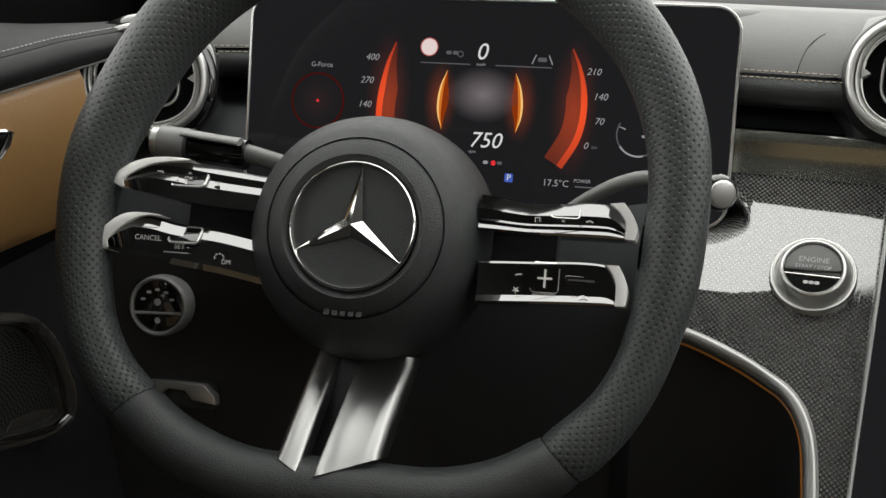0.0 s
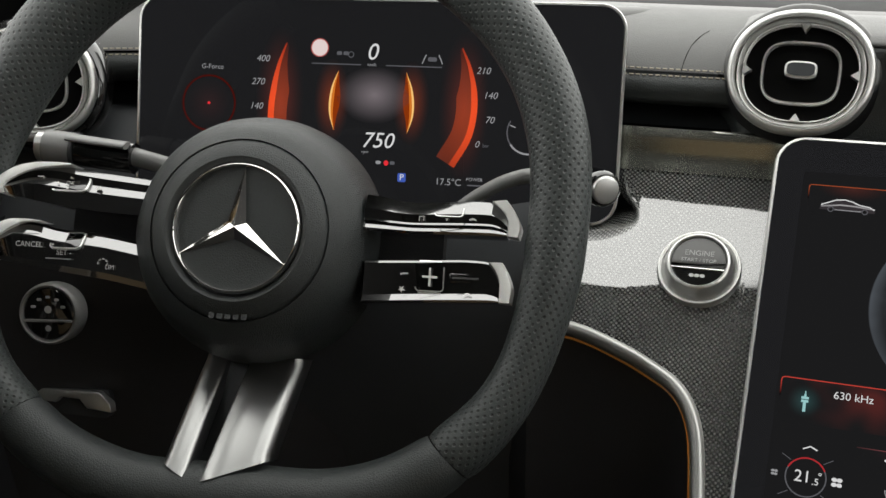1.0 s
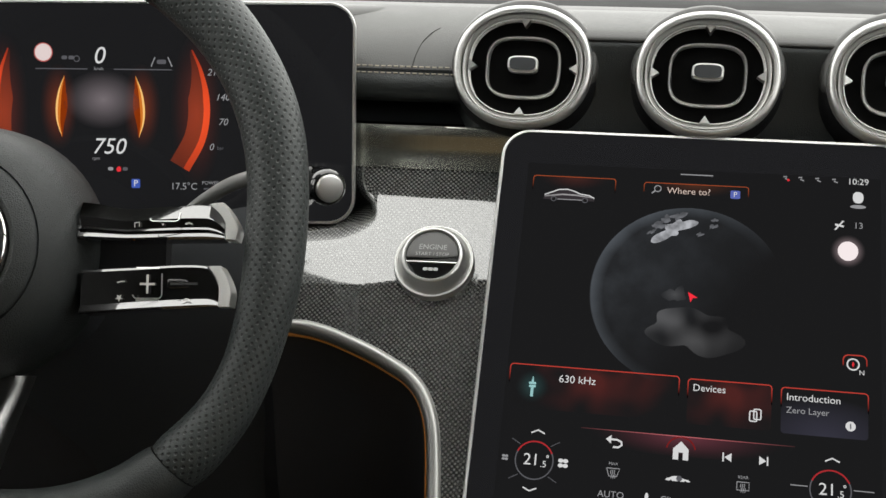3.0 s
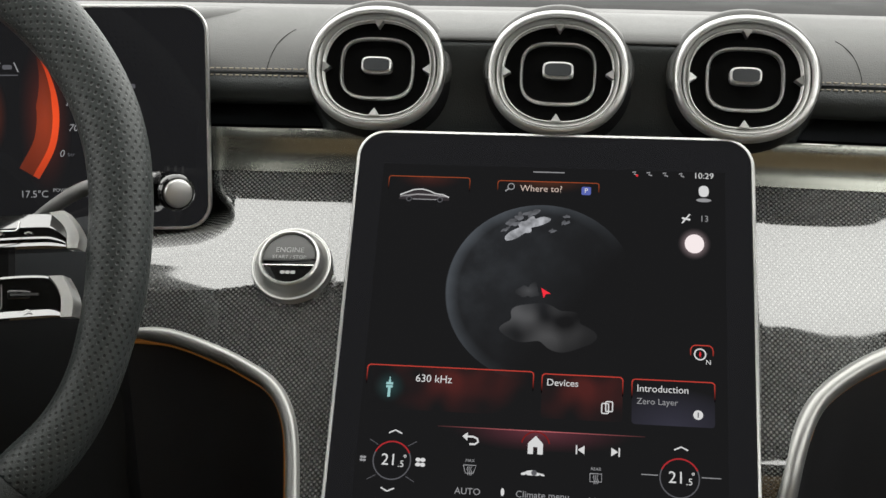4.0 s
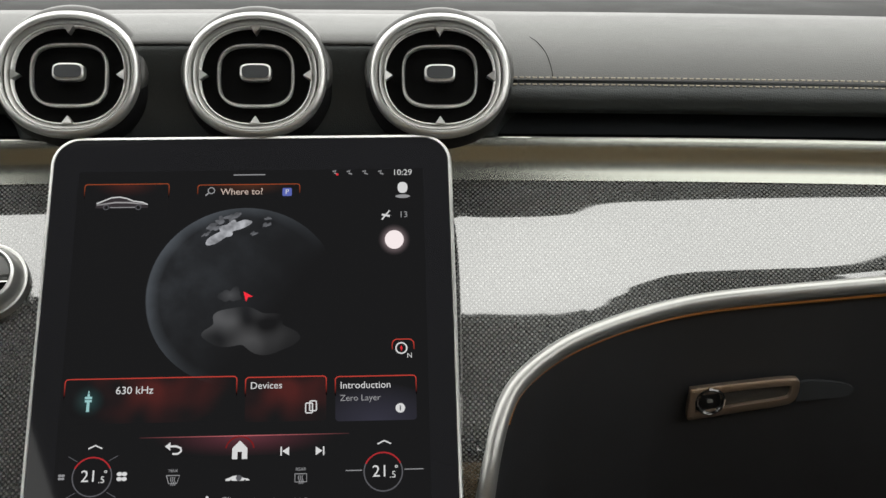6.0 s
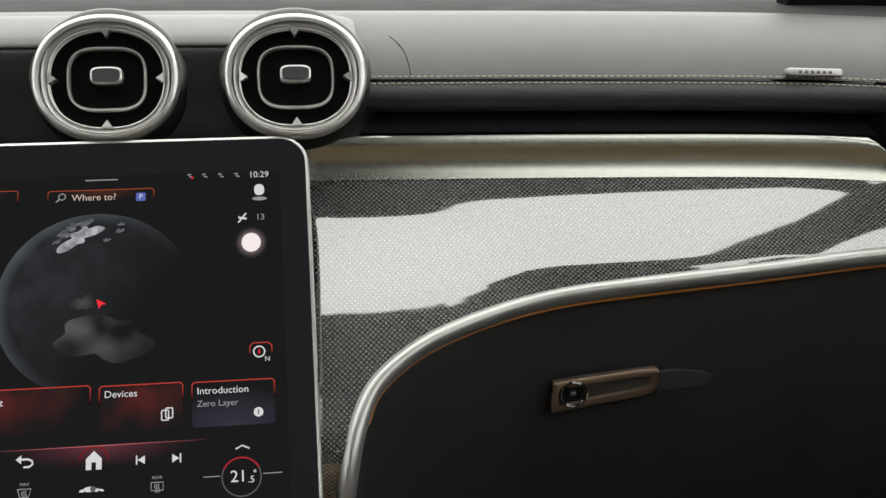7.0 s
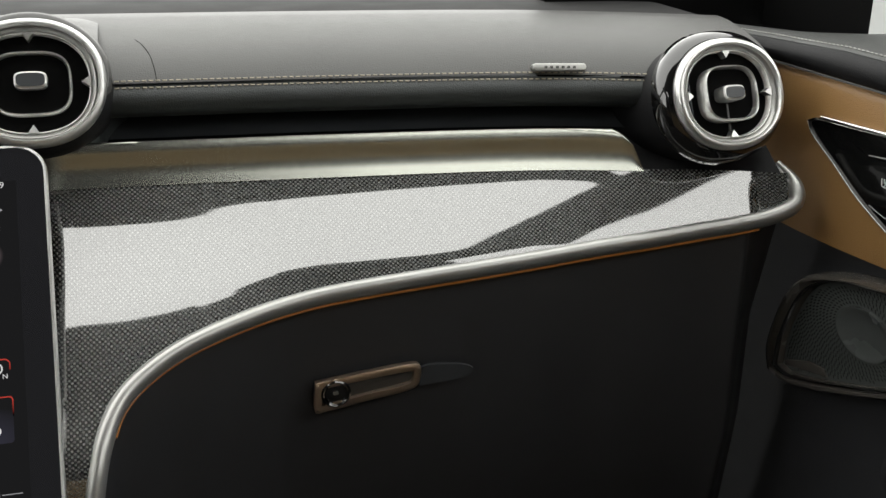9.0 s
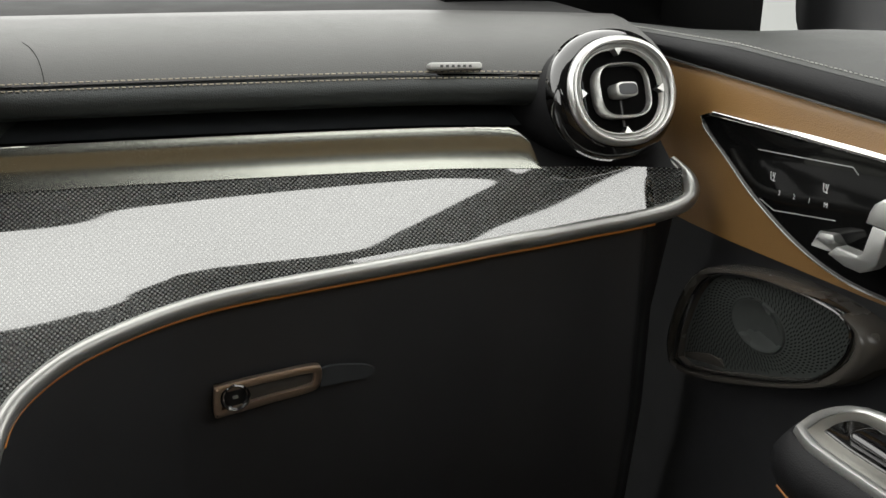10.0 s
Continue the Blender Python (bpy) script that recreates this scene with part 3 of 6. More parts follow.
# ---- stitching ----
def stitches(name, x0, x1, dy, dz):
    vs, fs = [], []
    x = x0
    while x < x1:
        k = len(vs)
        for a, b, c in ((0, -0.0005, 0), (0.0030, -0.0005, 0), (0.0030, 0.0005, 0), (0, 0.0005, 0), (0.0006, 0, -0.0006), (0.0024, 0, -0.0006)):
            vs.append((x + a, sy(x + a) + dy + c, STITCH_Z + dz + b))
        fs += [(k, k + 1, k + 5, k + 4), (k + 2, k + 3, k + 4, k + 5), (k + 1, k + 2, k + 5), (k + 3, k, k + 4)]
        x += 0.0042
    return tagged(link(name, mesh_of(name, vs, fs, False), THREAD, dashboard, "twin row of tan stitches"), kind="stuff")


for x0, x1 in ((0.161, 0.515), (-0.64, -0.161)):
    stitches("stitching", x0, x1, 0.0003, 0.0020)
    stitches("stitching", x0, x1, -0.0016, -0.0020)


def pad_point(x, d):
    q = lin([(0.0, 0.0005), (0.003, 0.0035), (0.009, 0.0085), (0.018, 0.0140), (0.033, 0.0200), (0.055, 0.0256), (0.08, 0.0293)], d)
    return Vector((x, sy(x) + d, STITCH_Z + q + 0.0001))


for sx in (-1, 1):
    seam = [pad_point(sx * x, d) for x, d in ((0.187, 0.0005), (0.1868, 0.004), (0.186, 0.010), (0.184, 0.020), (0.180, 0.031), (0.176, 0.038))]
    tube("pad_seam", smooth_path(seam, 24), 0.00022, NEARBLACK, dashboard, seg=6)


# ---- central touchscreen ----
SCREEN = frame_of(Vector((0.0, 0.2101, 0.4986)), (1, 0.001, 0.011), (0, 0.6387, 0.7695))
touchscreen = thing("central_touchscreen", SCREEN, "large portrait touchscreen, silver-framed and switched on", "screen")
SW, SH, SB = 0.2385, 0.30, 0.117
outline = [(x, y + SB - SH / 2) for x, y in rrect(SW, SH, 0.0165, 10)]
slab("housing", outline, -0.016, -0.0022, UNDER, touchscreen, bevel=0.002)
ring_band("bezel", outline, [(-0.0008, -0.006), (0.0012, -0.005), (0.0016, -0.002), (0.0008, 0.0002), (-0.0006, 0.0003), (-0.0012, -0.002)], SILVER, touchscreen, "thin satin silver edge")
slab("glass", grow(outline, -0.0008), -0.004, -0.0006, GLASS, touchscreen, "glossy black display glass")


# ---- steering wheel ----
WHEEL = frame_of(Vector((-0.3868, 0.0813, 0.5625)), (0.9797, 0.2003, 0), (-0.0906, 0.4433, 0.8918))
wheel = thing("steering_wheel", WHEEL, "black leather three-spoke steering wheel with flattened bottom", "steering wheel")
RIM = [(-45, 0.1638, 0.0164), (-38.6, 0.1657, 0.0159), (-30, 0.1683, 0.0145), (-22, 0.1687, 0.0140), (-14, 0.1683, 0.0146), (-6, 0.1690, 0.0157), (2.4, 0.1703, 0.0164), (11.3, 0.1741, 0.0166), (18.9, 0.1780, 0.0169), (26, 0.1808, 0.0170), (33.5, 0.1828, 0.0170), (43, 0.1840, 0.0175), (65, 0.1840, 0.0185), (90, 0.178, 0.0195), (115, 0.173, 0.0205), (137, 0.1689, 0.0212), (148, 0.1656, 0.0207), (157, 0.1648, 0.0199), (167, 0.1657, 0.0189), (176, 0.1662, 0.0172), (185, 0.1657, 0.0161), (196, 0.1661, 0.0153), (204, 0.1668, 0.0150), (211, 0.1656, 0.0151), (220, 0.1620, 0.0161), (229.5, 0.1588, 0.0167), (238, 0.1546, 0.0171), (248, 0.150, 0.0178), (259, 0.1445, 0.0185), (270, 0.1425, 0.0187), (281, 0.1445, 0.0185), (298, 0.155, 0.0175), (308, 0.1605, 0.0168), (317, 0.1640, 0.0163)]


def rim_section(name, a0, a1, material, label, n):
    """Part of the rim from angle a0 to a1, in degrees from the right."""
    rows, uvs, run, last = [], [], 0.0, None
    for i in range(n + 1):
        a = a0 + (a1 - a0) * i / n
        r, h = interp([q[:2] for q in RIM], a), interp([(q[0], q[2]) for q in RIM], a)
        c = Vector((0.004 + r * math.cos(radians(a)), r * math.sin(radians(a)), -0.0165))
        e = Vector((math.cos(radians(a)), math.sin(radians(a)), 0))
        if last:
            run += (c - last).length
        last = c
        ring = []
        edge = min(i, n - i)
        h2 = h - (0.0012 if edge == 0 else 0.0003 if edge == 1 else 0)
        for j in range(29):
            w = 2 * math.pi * j / 28
            ring.append(c + e * (h2 * math.cos(w)) + Vector((0, 0, 0.0165 / 0.0165 * (h2 * 0.98) * math.sin(w))))
            uvs.append((run / 0.0054, j / 28 * 20))
        rows.append(ring)
    return sheet(name, rows, material, wheel, label, uvs)


rim_section("perforated_grip", -43, 68, PERF, "perforated black leather grip", 70)
rim_section("perforated_grip", 112, 221, PERF, "perforated black leather grip", 70)
rim_section("bottom_rim", 221.2, 316.8, LEATHER, "smooth black leather rim section", 60)
rim_section("top_rim", 68.2, 111.8, LEATHER, "smooth black leather rim section", 30)

hub = lathe("airbag_cover", [(0.0001, -0.0045), (0.036, -0.0045), (0.0368, -0.0015), (0.0395, 0.0), (0.043, -0.0015), (0.0475, -0.0045), (0.0492, -0.0060), (0.0497, -0.0083), (0.0502, -0.0062), (0.056, -0.0105), (0.062, -0.017), (0.0665, -0.026), (0.0692, -0.036), (0.0712, -0.046), (0.0722, -0.056), (0.070, -0.064), (0.05, -0.068), (0.0001, -0.066)], HUBSKIN, wheel, "domed grained black airbag cover", 72)
hub.matrix_basis = pose(0.003, 0.001, 0)
lathe("emblem_plate", [(0.0001, -0.0035), (0.0345, -0.0035), (0.0345, -0.006)], LEATHER, wheel).matrix_basis = pose(0.003, 0.0015, 0.0)
em = [(0.0343 * math.cos(2 * math.pi * j / 64), 0.0343 * math.sin(2 * math.pi * j / 64)) for j in range(64)]
ring_band("emblem_ring", em, [(-0.0010, -0.005), (-0.0008, -0.0006), (0.0002, 0.0006), (0.0014, -0.0002), (0.0018, -0.003)], CHROME, wheel, "polished chrome ring").matrix_basis = pose(0.003, 0.0015, 0.0)
for k in range(3):
    a = radians(86 + 120 * k)
    d, s = Vector((math.cos(a), math.sin(a), 0)), Vector((-math.sin(a), math.cos(a), 0))
    ba = math.radians(60)
    top, tip = Vector((0, 0, 0.0020)), d * 0.0335 + Vector((0, 0, -0.0026))
    l = (d * math.cos(ba) + s * math.sin(ba)) * 0.0060 + Vector((0, 0, -0.0020))
    r = (d * math.cos(ba) - s * math.sin(ba)) * 0.0060 + Vector((0, 0, -0.0020))
    me = mesh_of("emblem_arm", [top, l, tip, r], [(0, 1, 2), (0, 2, 3), (1, 0, 3), (1, 3, 2)], False)
    link("emblem_arm", me, CHROME, wheel, "faceted chrome arm").matrix_basis = pose(0.003, 0.0015, 0.0)


FACES = {}


def spoke(name, spans, facets, tip):
    """A glossy switch spoke: spans of (u, upper v, lower v), facets of (from, to, tilt) down its face, and a silver tip."""
    sp = thing(name, pose(0, 0, 0), "", "")
    sp.parent = wheel
    us, tops, lows = [q[0] for q in spans], [(abs(q[0]), q[1]) for q in spans], [(abs(q[0]), q[2]) for q in spans]
    sign = 1 if us[-1] > 0 else -1
    rows, n = [], 36
    for i in range(n + 1):
        f = i / n
        u = us[0] + (us[-1] - us[0]) * f
        a, b = interp(tops, abs(u)), interp(lows, abs(u))
        z = -0.0235 + 0.012 * math.sin(math.pi * 0.5 * min(1, f * 1.05))
        prof, drop_z = [], 0.0
        for t0, t1, tilt in facets:
            prof.append((a + (b - a) * t0, drop_z))
            drop_z += abs(b - a) * (t1 - t0) * math.tan(radians(tilt))
        prof.append((b, drop_z))
        m = sum(q[1] for q in prof) / len(prof)
        rows.append([Vector((u, a, z - 0.014))] + [Vector((u, v, z + w - m)) for v, w in prof] + [Vector((u, b, z - 0.016))])
    def face(u, v):
        """Height and tilt of the panel's face at a place."""
        f = (u - us[0]) / (us[-1] - us[0])
        a, b = interp(tops, abs(u)), interp(lows, abs(u))
        z = -0.0235 + 0.012 * math.sin(math.pi * 0.5 * min(1, f * 1.05))
        prof, d = [], 0.0
        for t0, t1, tilt in facets:
            prof.append((t0, d, tilt))
            d += abs(b - a) * (t1 - t0) * math.tan(radians(tilt))
        m = (sum(q[1] for q in prof) + d) / (len(prof) + 1)
        t = max(0.0, min(0.999, (v - a) / (b - a)))
        t0, h, tilt = [q for q in prof if q[0] <= t][-1]
        return z + h - m + abs(b - a) * (t - t0) * math.tan(radians(tilt)), tilt

    FACES[sp.name] = face
    ob = sheet("switch_panel", rows, SPOKE, sp, closed=True, cap=True)
    ob.data.set_sharp_from_angle(angle=radians(11))
    inner, outer = [smooth_path([(x, y, 0) for x, y in q], 24) for q in tip]
    rows = []
    for p, q in zip(inner, outer):
        rows.append([p + Vector((0, 0, -0.020)), p + Vector((0, 0, -0.0112)), p.lerp(q, 0.06) + Vector((0, 0, -0.0104)), p.lerp(q, 0.5) + Vector((0, 0, -0.0103)), p.lerp(q, 0.93) + Vector((0, 0, -0.0110)), q + Vector((0, 0, -0.0122)), q + Vector((0, 0, -0.028))])
    sheet("end_cap", rows, CAP, sp, "satin silver end cap", closed=True, cap=True)
    return sp


RU = spoke("upper_spoke", [(0.068, 0.0270, 0.006), (0.078, 0.0255, 0.0055), (0.0875, 0.0232, 0.005), (0.098, 0.0222, 0.0045), (0.1385, 0.0232, 0.0046), (0.1445, 0.0190, 0.0046), (0.1482, 0.0130, 0.0048)], [(0, 0.40, 36), (0.40, 0.66, -2), (0.66, 0.72, 36), (0.72, 0.76, -60), (0.76, 0.92, 34), (0.92, 1, -25)], ([(0.1395, 0.0232), (0.1448, 0.0187), (0.1482, 0.0133), (0.1484, 0.0048)], [(0.1470, 0.0243), (0.1515, 0.0184), (0.1551, 0.0105), (0.1540, 0.0046)]))
RL = spoke("lower_spoke", [(0.070, -0.0105, -0.034), (0.10, -0.0098, -0.0325), (0.1385, -0.0092, -0.0308), (0.1430, -0.0142, -0.0305), (0.1456, -0.0201, -0.0304)], [(0, 0.05, 30), (0.05, 0.79, -2), (0.79, 0.94, 36), (0.94, 1, -25)], ([(0.1396, -0.0094), (0.1433, -0.0141), (0.1456, -0.0201), (0.1456, -0.0306)], [(0.1465, -0.0092), (0.1500, -0.0155), (0.1522, -0.0225), (0.1515, -0.0304)]))
LU = spoke("upper_spoke", [(-0.050, 0.0285, 0.0078), (-0.080, 0.0308, 0.0086), (-0.096, 0.0324, 0.0098), (-0.109, 0.0340, 0.0112), (-0.1225, 0.0325, 0.0134), (-0.133, 0.0270, 0.0152), (-0.1395, 0.0220, 0.0172)], [(0, 0.16, 36), (0.16, 0.36, -2), (0.36, 0.56, 36), (0.56, 1, -8)], ([(-0.100, 0.0334), (-0.1085, 0.0324), (-0.121, 0.0303), (-0.1315, 0.0255), (-0.1378, 0.0205), (-0.1370, 0.0165)], [(-0.099, 0.0344), (-0.1098, 0.0352), (-0.1228, 0.0344), (-0.1356, 0.0304), (-0.1470, 0.0205), (-0.1400, 0.0160)]))
LL = spoke("lower_spoke", [(-0.050, -0.0085, -0.0335), (-0.075, -0.0045, -0.0292), (-0.084, -0.0036, -0.0282), (-0.104, -0.0024, -0.0260), (-0.1225, 0.0006, -0.0236), (-0.136, -0.0050, -0.0215), (-0.1445, -0.0135, -0.0195)], [(0, 0.06, -2), (0.06, 0.30, 36), (0.30, 0.86, -4), (0.86, 1, -20)], ([(-0.114, 0.0006), (-0.124, 0.0), (-0.1348, -0.0060), (-0.1430, -0.0146), (-0.1425, -0.0192)], [(-0.114, 0.0016), (-0.1235, 0.0022), (-0.1350, 0.0012), (-0.1445, -0.0045), (-0.1530, -0.0164), (-0.1445, -0.0205)]))
slab("spoke_backing", [(-0.11, -0.022), (0.11, -0.026), (0.11, 0.018), (-0.11, 0.022)], -0.056, -0.044, SHADELEATHER, wheel)

for side in (-1, 1):
    rows = []
    for i in range(15):
        f = i / 14
        if side < 0:
            a, b = -0.0232 - 0.0045 * f, -0.0095 - 0.0040 * f
            va, vb = -0.066 - 0.0594 * f, -0.066 - 0.0664 * f
        else:
            a, b = 0.0041 - 0.0083 * f, 0.0345 - 0.0051 * f
            va, vb = -0.066 - 0.0676 * f, -0.066 - 0.055 * f

        def at(k, dz):
            v = va + (vb - va) * k
            return Vector((a + (b - a) * k, v, -0.047 + 0.047 * max(0.0, (-0.068 - v) / 0.064) ** 0.9 + dz))

        if side < 0:
            rows.append([at(0.04, -0.016), at(0.0, -0.004), at(0.10, -0.001), at(0.3, 0.0), at(0.7, 0.0), at(0.92, -0.001), at(1.0, -0.003), at(1.0, -0.016)])
        else:
            rows.append([at(0.0, -0.016), at(0.0, -0.001), at(0.03, 0.0), at(0.35, -0.0005), at(0.7, 0.0), at(0.84, 0.0012), at(0.93, -0.001), at(1.0, -0.006), at(1.0, -0.018)])
    sheet("spoke_blade", rows, BLADE, wheel, "satin silver lower spoke blade", closed=True, cap=True)
sheet("spoke_core", [[Vector((x, -0.05 - 0.09 * f, -0.060 + 0.029 * f ** 0.8)) for x in (-0.022, -0.01, 0.0, 0.01, 0.022)] for f in [i / 8 for i in range(9)]], UNDER, wheel)
lathe("column", [(0.045, -0.06), (0.05, -0.08), (0.05, -0.22)], UNDER, wheel, seg=32)


PRINT = mat("switch_print", (0.62, 0.62, 0.6), 0.5)
SEAM = mat("switch_seam", (0.055, 0.057, 0.056), 0.4)


def key(parent, u, v, w, h, raised=0.0012):
    """A raised glossy key with a bright lower edge."""
    k = slab("key", [(x + u, y + v) for x, y in rrect(w, h, min(w, h) * 0.25)], -0.0125, -0.0090 + raised, PIANO, parent, "", 0.0008)
    return k


key(LU, -0.099, 0.0235, 0.021, 0.011, 0.0004)
ring_band("key_edge", [(x - 0.099, y + 0.0235) for x, y in rrect(0.021, 0.011, 0.003)], [(0.0, -0.010), (0.0004, -0.0086), (-0.0004, -0.0082), (-0.0008, -0.0095)], SILVER, LU)
key(LL, -0.0975, -0.0085, 0.018, 0.012, 0.0002)
for sp, u, v, w, h in ((RU, 0.1165, 0.0178, 0.015, 0.0085), (RL, 0.108, -0.0185, 0.015, 0.015)):
    box_line = rrect(w, h, 0.002, 4)
    strip_line("key_line", box_line[10:] + box_line[:1], 0.0006, SILVER, sp, (u, v, -0.0083))
for sp, u, v, w, h in ((LL, -0.0975, -0.0085, 0.018, 0.012),):
    ring_band("key_edge", [(x + u, y + v) for x, y in rrect(w, h, 0.0025)], [(0.0, -0.010), (0.0003, -0.0086), (-0.0002, -0.0083), (-0.0006, -0.0095)], SILVER, sp)
key(RL, 0.1275, -0.0185, 0.018, 0.005, 0.0)
words("CANCEL", 0.0042, PRINT, LL, (-0.1180, -0.0125, -0.0084), "CENTER")
words("SET -", 0.0042, PRINT, LL, (-0.098, -0.0160, -0.0083), "CENTER")
words("LIM", 0.0036, PRINT, LL, (-0.0725, -0.0225, -0.0084), "CENTER")
words("OK", 0.0036, PRINT, LU, (-0.099, 0.0235, -0.0083), "CENTER")
for a in range(5):
    w0, w1 = radians(-30 + 48 * a), radians(-30 + 48 * a + 34)
    strip_line("speed_symbol", [(0.0026 * math.cos(w0), 0.0026 * math.sin(w0)), (0.0026 * math.cos(w1), 0.0026 * math.sin(w1))], 0.0006, PRINT, LL, (-0.0765, -0.0205, -0.0084))
strip_line("key_line", [(-0.0075, 0), (0.0075, 0)], 0.0006, SILVER, LL, (-0.101, -0.0195, -0.0083))
strip_line("key_line", [(-0.009, 0), (0.009, 0)], 0.0006, SEAM, LL, (-0.1215, -0.0065, -0.0084))
for u, v in ((-0.099, 0.0268), (-0.099, 0.0200), (-0.1055, 0.0235), (-0.0925, 0.0235)):
    flat("arrow_mark", [(-0.0008, -0.0006), (0.0008, -0.0006), (0, 0.0008)], PRINT, LU, (u, v, -0.0083))
flat("home_mark", [(-0.0016, -0.0014), (0.0016, -0.0014), (0.0016, 0.0004), (0, 0.0018), (-0.0016, 0.0004)], PRINT, LU, (-0.0825, 0.0215, -0.0084))
strip_line("back_mark", [(-0.0018, 0.0), (0.0018, 0.0), (0.0018, -0.0012)], 0.0006, PRINT, LU, (-0.1165, 0.0265, -0.0084))
flat("arrow_mark", [(-0.0009, 0.0006), (0.0, -0.0009), (0.0009, 0.0006)], PRINT, RU, (0.1155, 0.0125, -0.0083))
strip_line("note_mark", [(-0.0012, -0.0012), (-0.0012, 0.0012), (0.0012, 0.0016), (0.0012, -0.0008)], 0.0006, PRINT, RU, (0.1015, 0.0125, -0.0084))
strip_line("phone_mark", [(-0.0018, 0.0), (0.0, 0.0008), (0.0018, 0.0)], 0.0008, PRINT, RU, (0.1295, 0.0125, -0.0084))
strip_line("wave_mark", [(-0.002, 0.0), (0.0, 0.0006), (0.002, 0.0006)], 0.0007, PRINT, RL, (0.0935, -0.0175, -0.0084))
star = [((0.0022 if i % 2 else 0.0009) * math.cos(radians(18 + 36 * i)), (0.0022 if i % 2 else 0.0009) * math.sin(radians(18 + 36 * i))) for i in range(10)]
flat("star_mark", star, PRINT, RL, (0.0925, -0.0255, -0.0084))
flat("plus_mark", [(-0.0006, -0.005), (0.0006, -0.005), (0.0006, -0.0006), (0.004, -0.0006), (0.004, 0.0006), (0.0006, 0.0006), (0.0006, 0.005), (-0.0006, 0.005), (-0.0006, 0.0006), (-0.004, 0.0006), (-0.004, -0.0006), (-0.0006, -0.0006)], PRINT, RL, (0.108, -0.0185, -0.0083))
for y in (-0.0085, 0.0085):
    strip_line("key_line", [(-0.006, 0), (0.006, 0)], 0.0009, SILVER, RL, (0.108, -0.0185 + y, -0.0083))
strip_line("key_line", [(-0.007, 0), (0.007, 0)], 0.0012, SEAM, RL, (0.1275, -0.0185, -0.0084))
strip_line("mute_mark", [(-0.0022, -0.0006), (0.0, 0.0006), (0.0022, -0.0006)], 0.0007, PRINT, RL, (0.129, -0.0268, -0.0084))


def seat_prints(sp):
    """Lays keys and prints of a spoke onto its face."""
    for ob in sp.children:
        if ob.name.startswith(("switch_panel", "end_cap")):
            continue
        cs = [v.co + ob.location for v in ob.data.vertices]
        mid = [(min(c[k] for c in cs) + max(c[k] for c in cs)) / 2 for k in range(3)]
        top = max(c.z for c in cs)
        z, tilt = FACES[sp.name](mid[0], mid[1])
        lift = 0.0007 if ob.name.startswith("key_edge") else 0.0002 if ob.name.startswith("key") and not ob.name.startswith("key_line") else 0.0016
        ob.matrix_basis = pose(mid[0], mid[1], z + lift, -tilt) @ pose(-mid[0], -mid[1], -top) @ pose(*ob.location)


for sp in (RU, RL, LU, LL):
    seat_prints(sp)
# raised airbag note on the cover
for i in range(5):
    flat("cover_note", rrect(0.0032, 0.0036, 0.0008, 2), HUBSKIN, wheel, (-0.007 + 0.0045 * i, -0.0460, -0.0034, -14, 0, 0))

# ---- instrument cluster ----
CLUSTER = frame_of(Vector((-0.3753, 0.2588, 0.5901)), (0.9863, 0.1647, 0), (-0.0442, 0.2645, 0.9634))
cluster = thing("instrument_display", CLUSTER, "free-standing glossy black digital instrument display switched on", "screen")
outline = [(x - 0.0058, y + 0.002) for x, y in rrect(0.3280, 0.139, 0.016, 10)]
slab("housing", outline, -0.014, -0.0022, UNDER, cluster, bevel=0.002)
ring_band("bezel", outline, [(-0.0008, -0.006), (0.0012, -0.005), (0.0014, -0.002), (0.0008, 0.0002), (-0.0005, 0.0003), (-0.0011, -0.002)], SILVER, cluster, "thin satin silver edge")
slab("glass", grow(outline, -0.0008), -0.004, -0.0006, GLASS, cluster, "glossy black display glass")


# ---- cabin shell ----
def box(name, lo, hi, material, label="", kind="structure", bevel=0.0):
    b = bmesh.new()
    bmesh.ops.create_cube(b, size=1)
    for v in b.verts:
        v.co = Vector([lo[k] + (hi[k] - lo[k]) * (v.co[k] + 0.5) for k in range(3)])
    if bevel:
        bmesh.ops.bevel(b, geom=b.edges[:], offset=bevel, segments=3, affect="EDGES", profile=0.5)
    ob = part(name, b, material)
    return tagged(ob, label, kind=kind)


floor = box("floor", (-1.1, -2.0, -0.05), (1.1, 1.1, 0.0), CARPET, "black carpeted cabin floor")
box("firewall", (-1.1, 1.02, 0.0), (1.1, 1.06, 0.585), UNDER, "black bulkhead behind the dashboard")
# unseen tan walls stand in for the seats, to colour reflections
box("wall_rear", (-1.1, -1.25, 0.0), (1.1, -1.2, 0.80), SEAT, "unseen tan wall standing in for the seats behind")
# unseen upper panels added to keep rear light off the displays and gloss
box("wall_rear_top", (-1.1, -1.25, 0.80), (1.1, -1.2, 1.15), HEADLINER, "unseen dark panel blocking light from the rear")
for sx in (-1, 1):
    box("wall_side", (sx * 0.88 - 0.02, -1.25, 0.0), (sx * 0.88 + 0.02, -0.35, 0.66), SEAT, "unseen tan side wall closing the cabin")
box("wall_side_top", (-0.90, -1.25, 0.66), (-0.86, -0.50, 1.15), HEADLINER, "unseen dark panel blocking light from the side")
box("wall_side_top", (0.86, -0.85, 0.66), (0.90, -0.50, 1.15), HEADLINER, "unseen dark panel blocking light from the side")
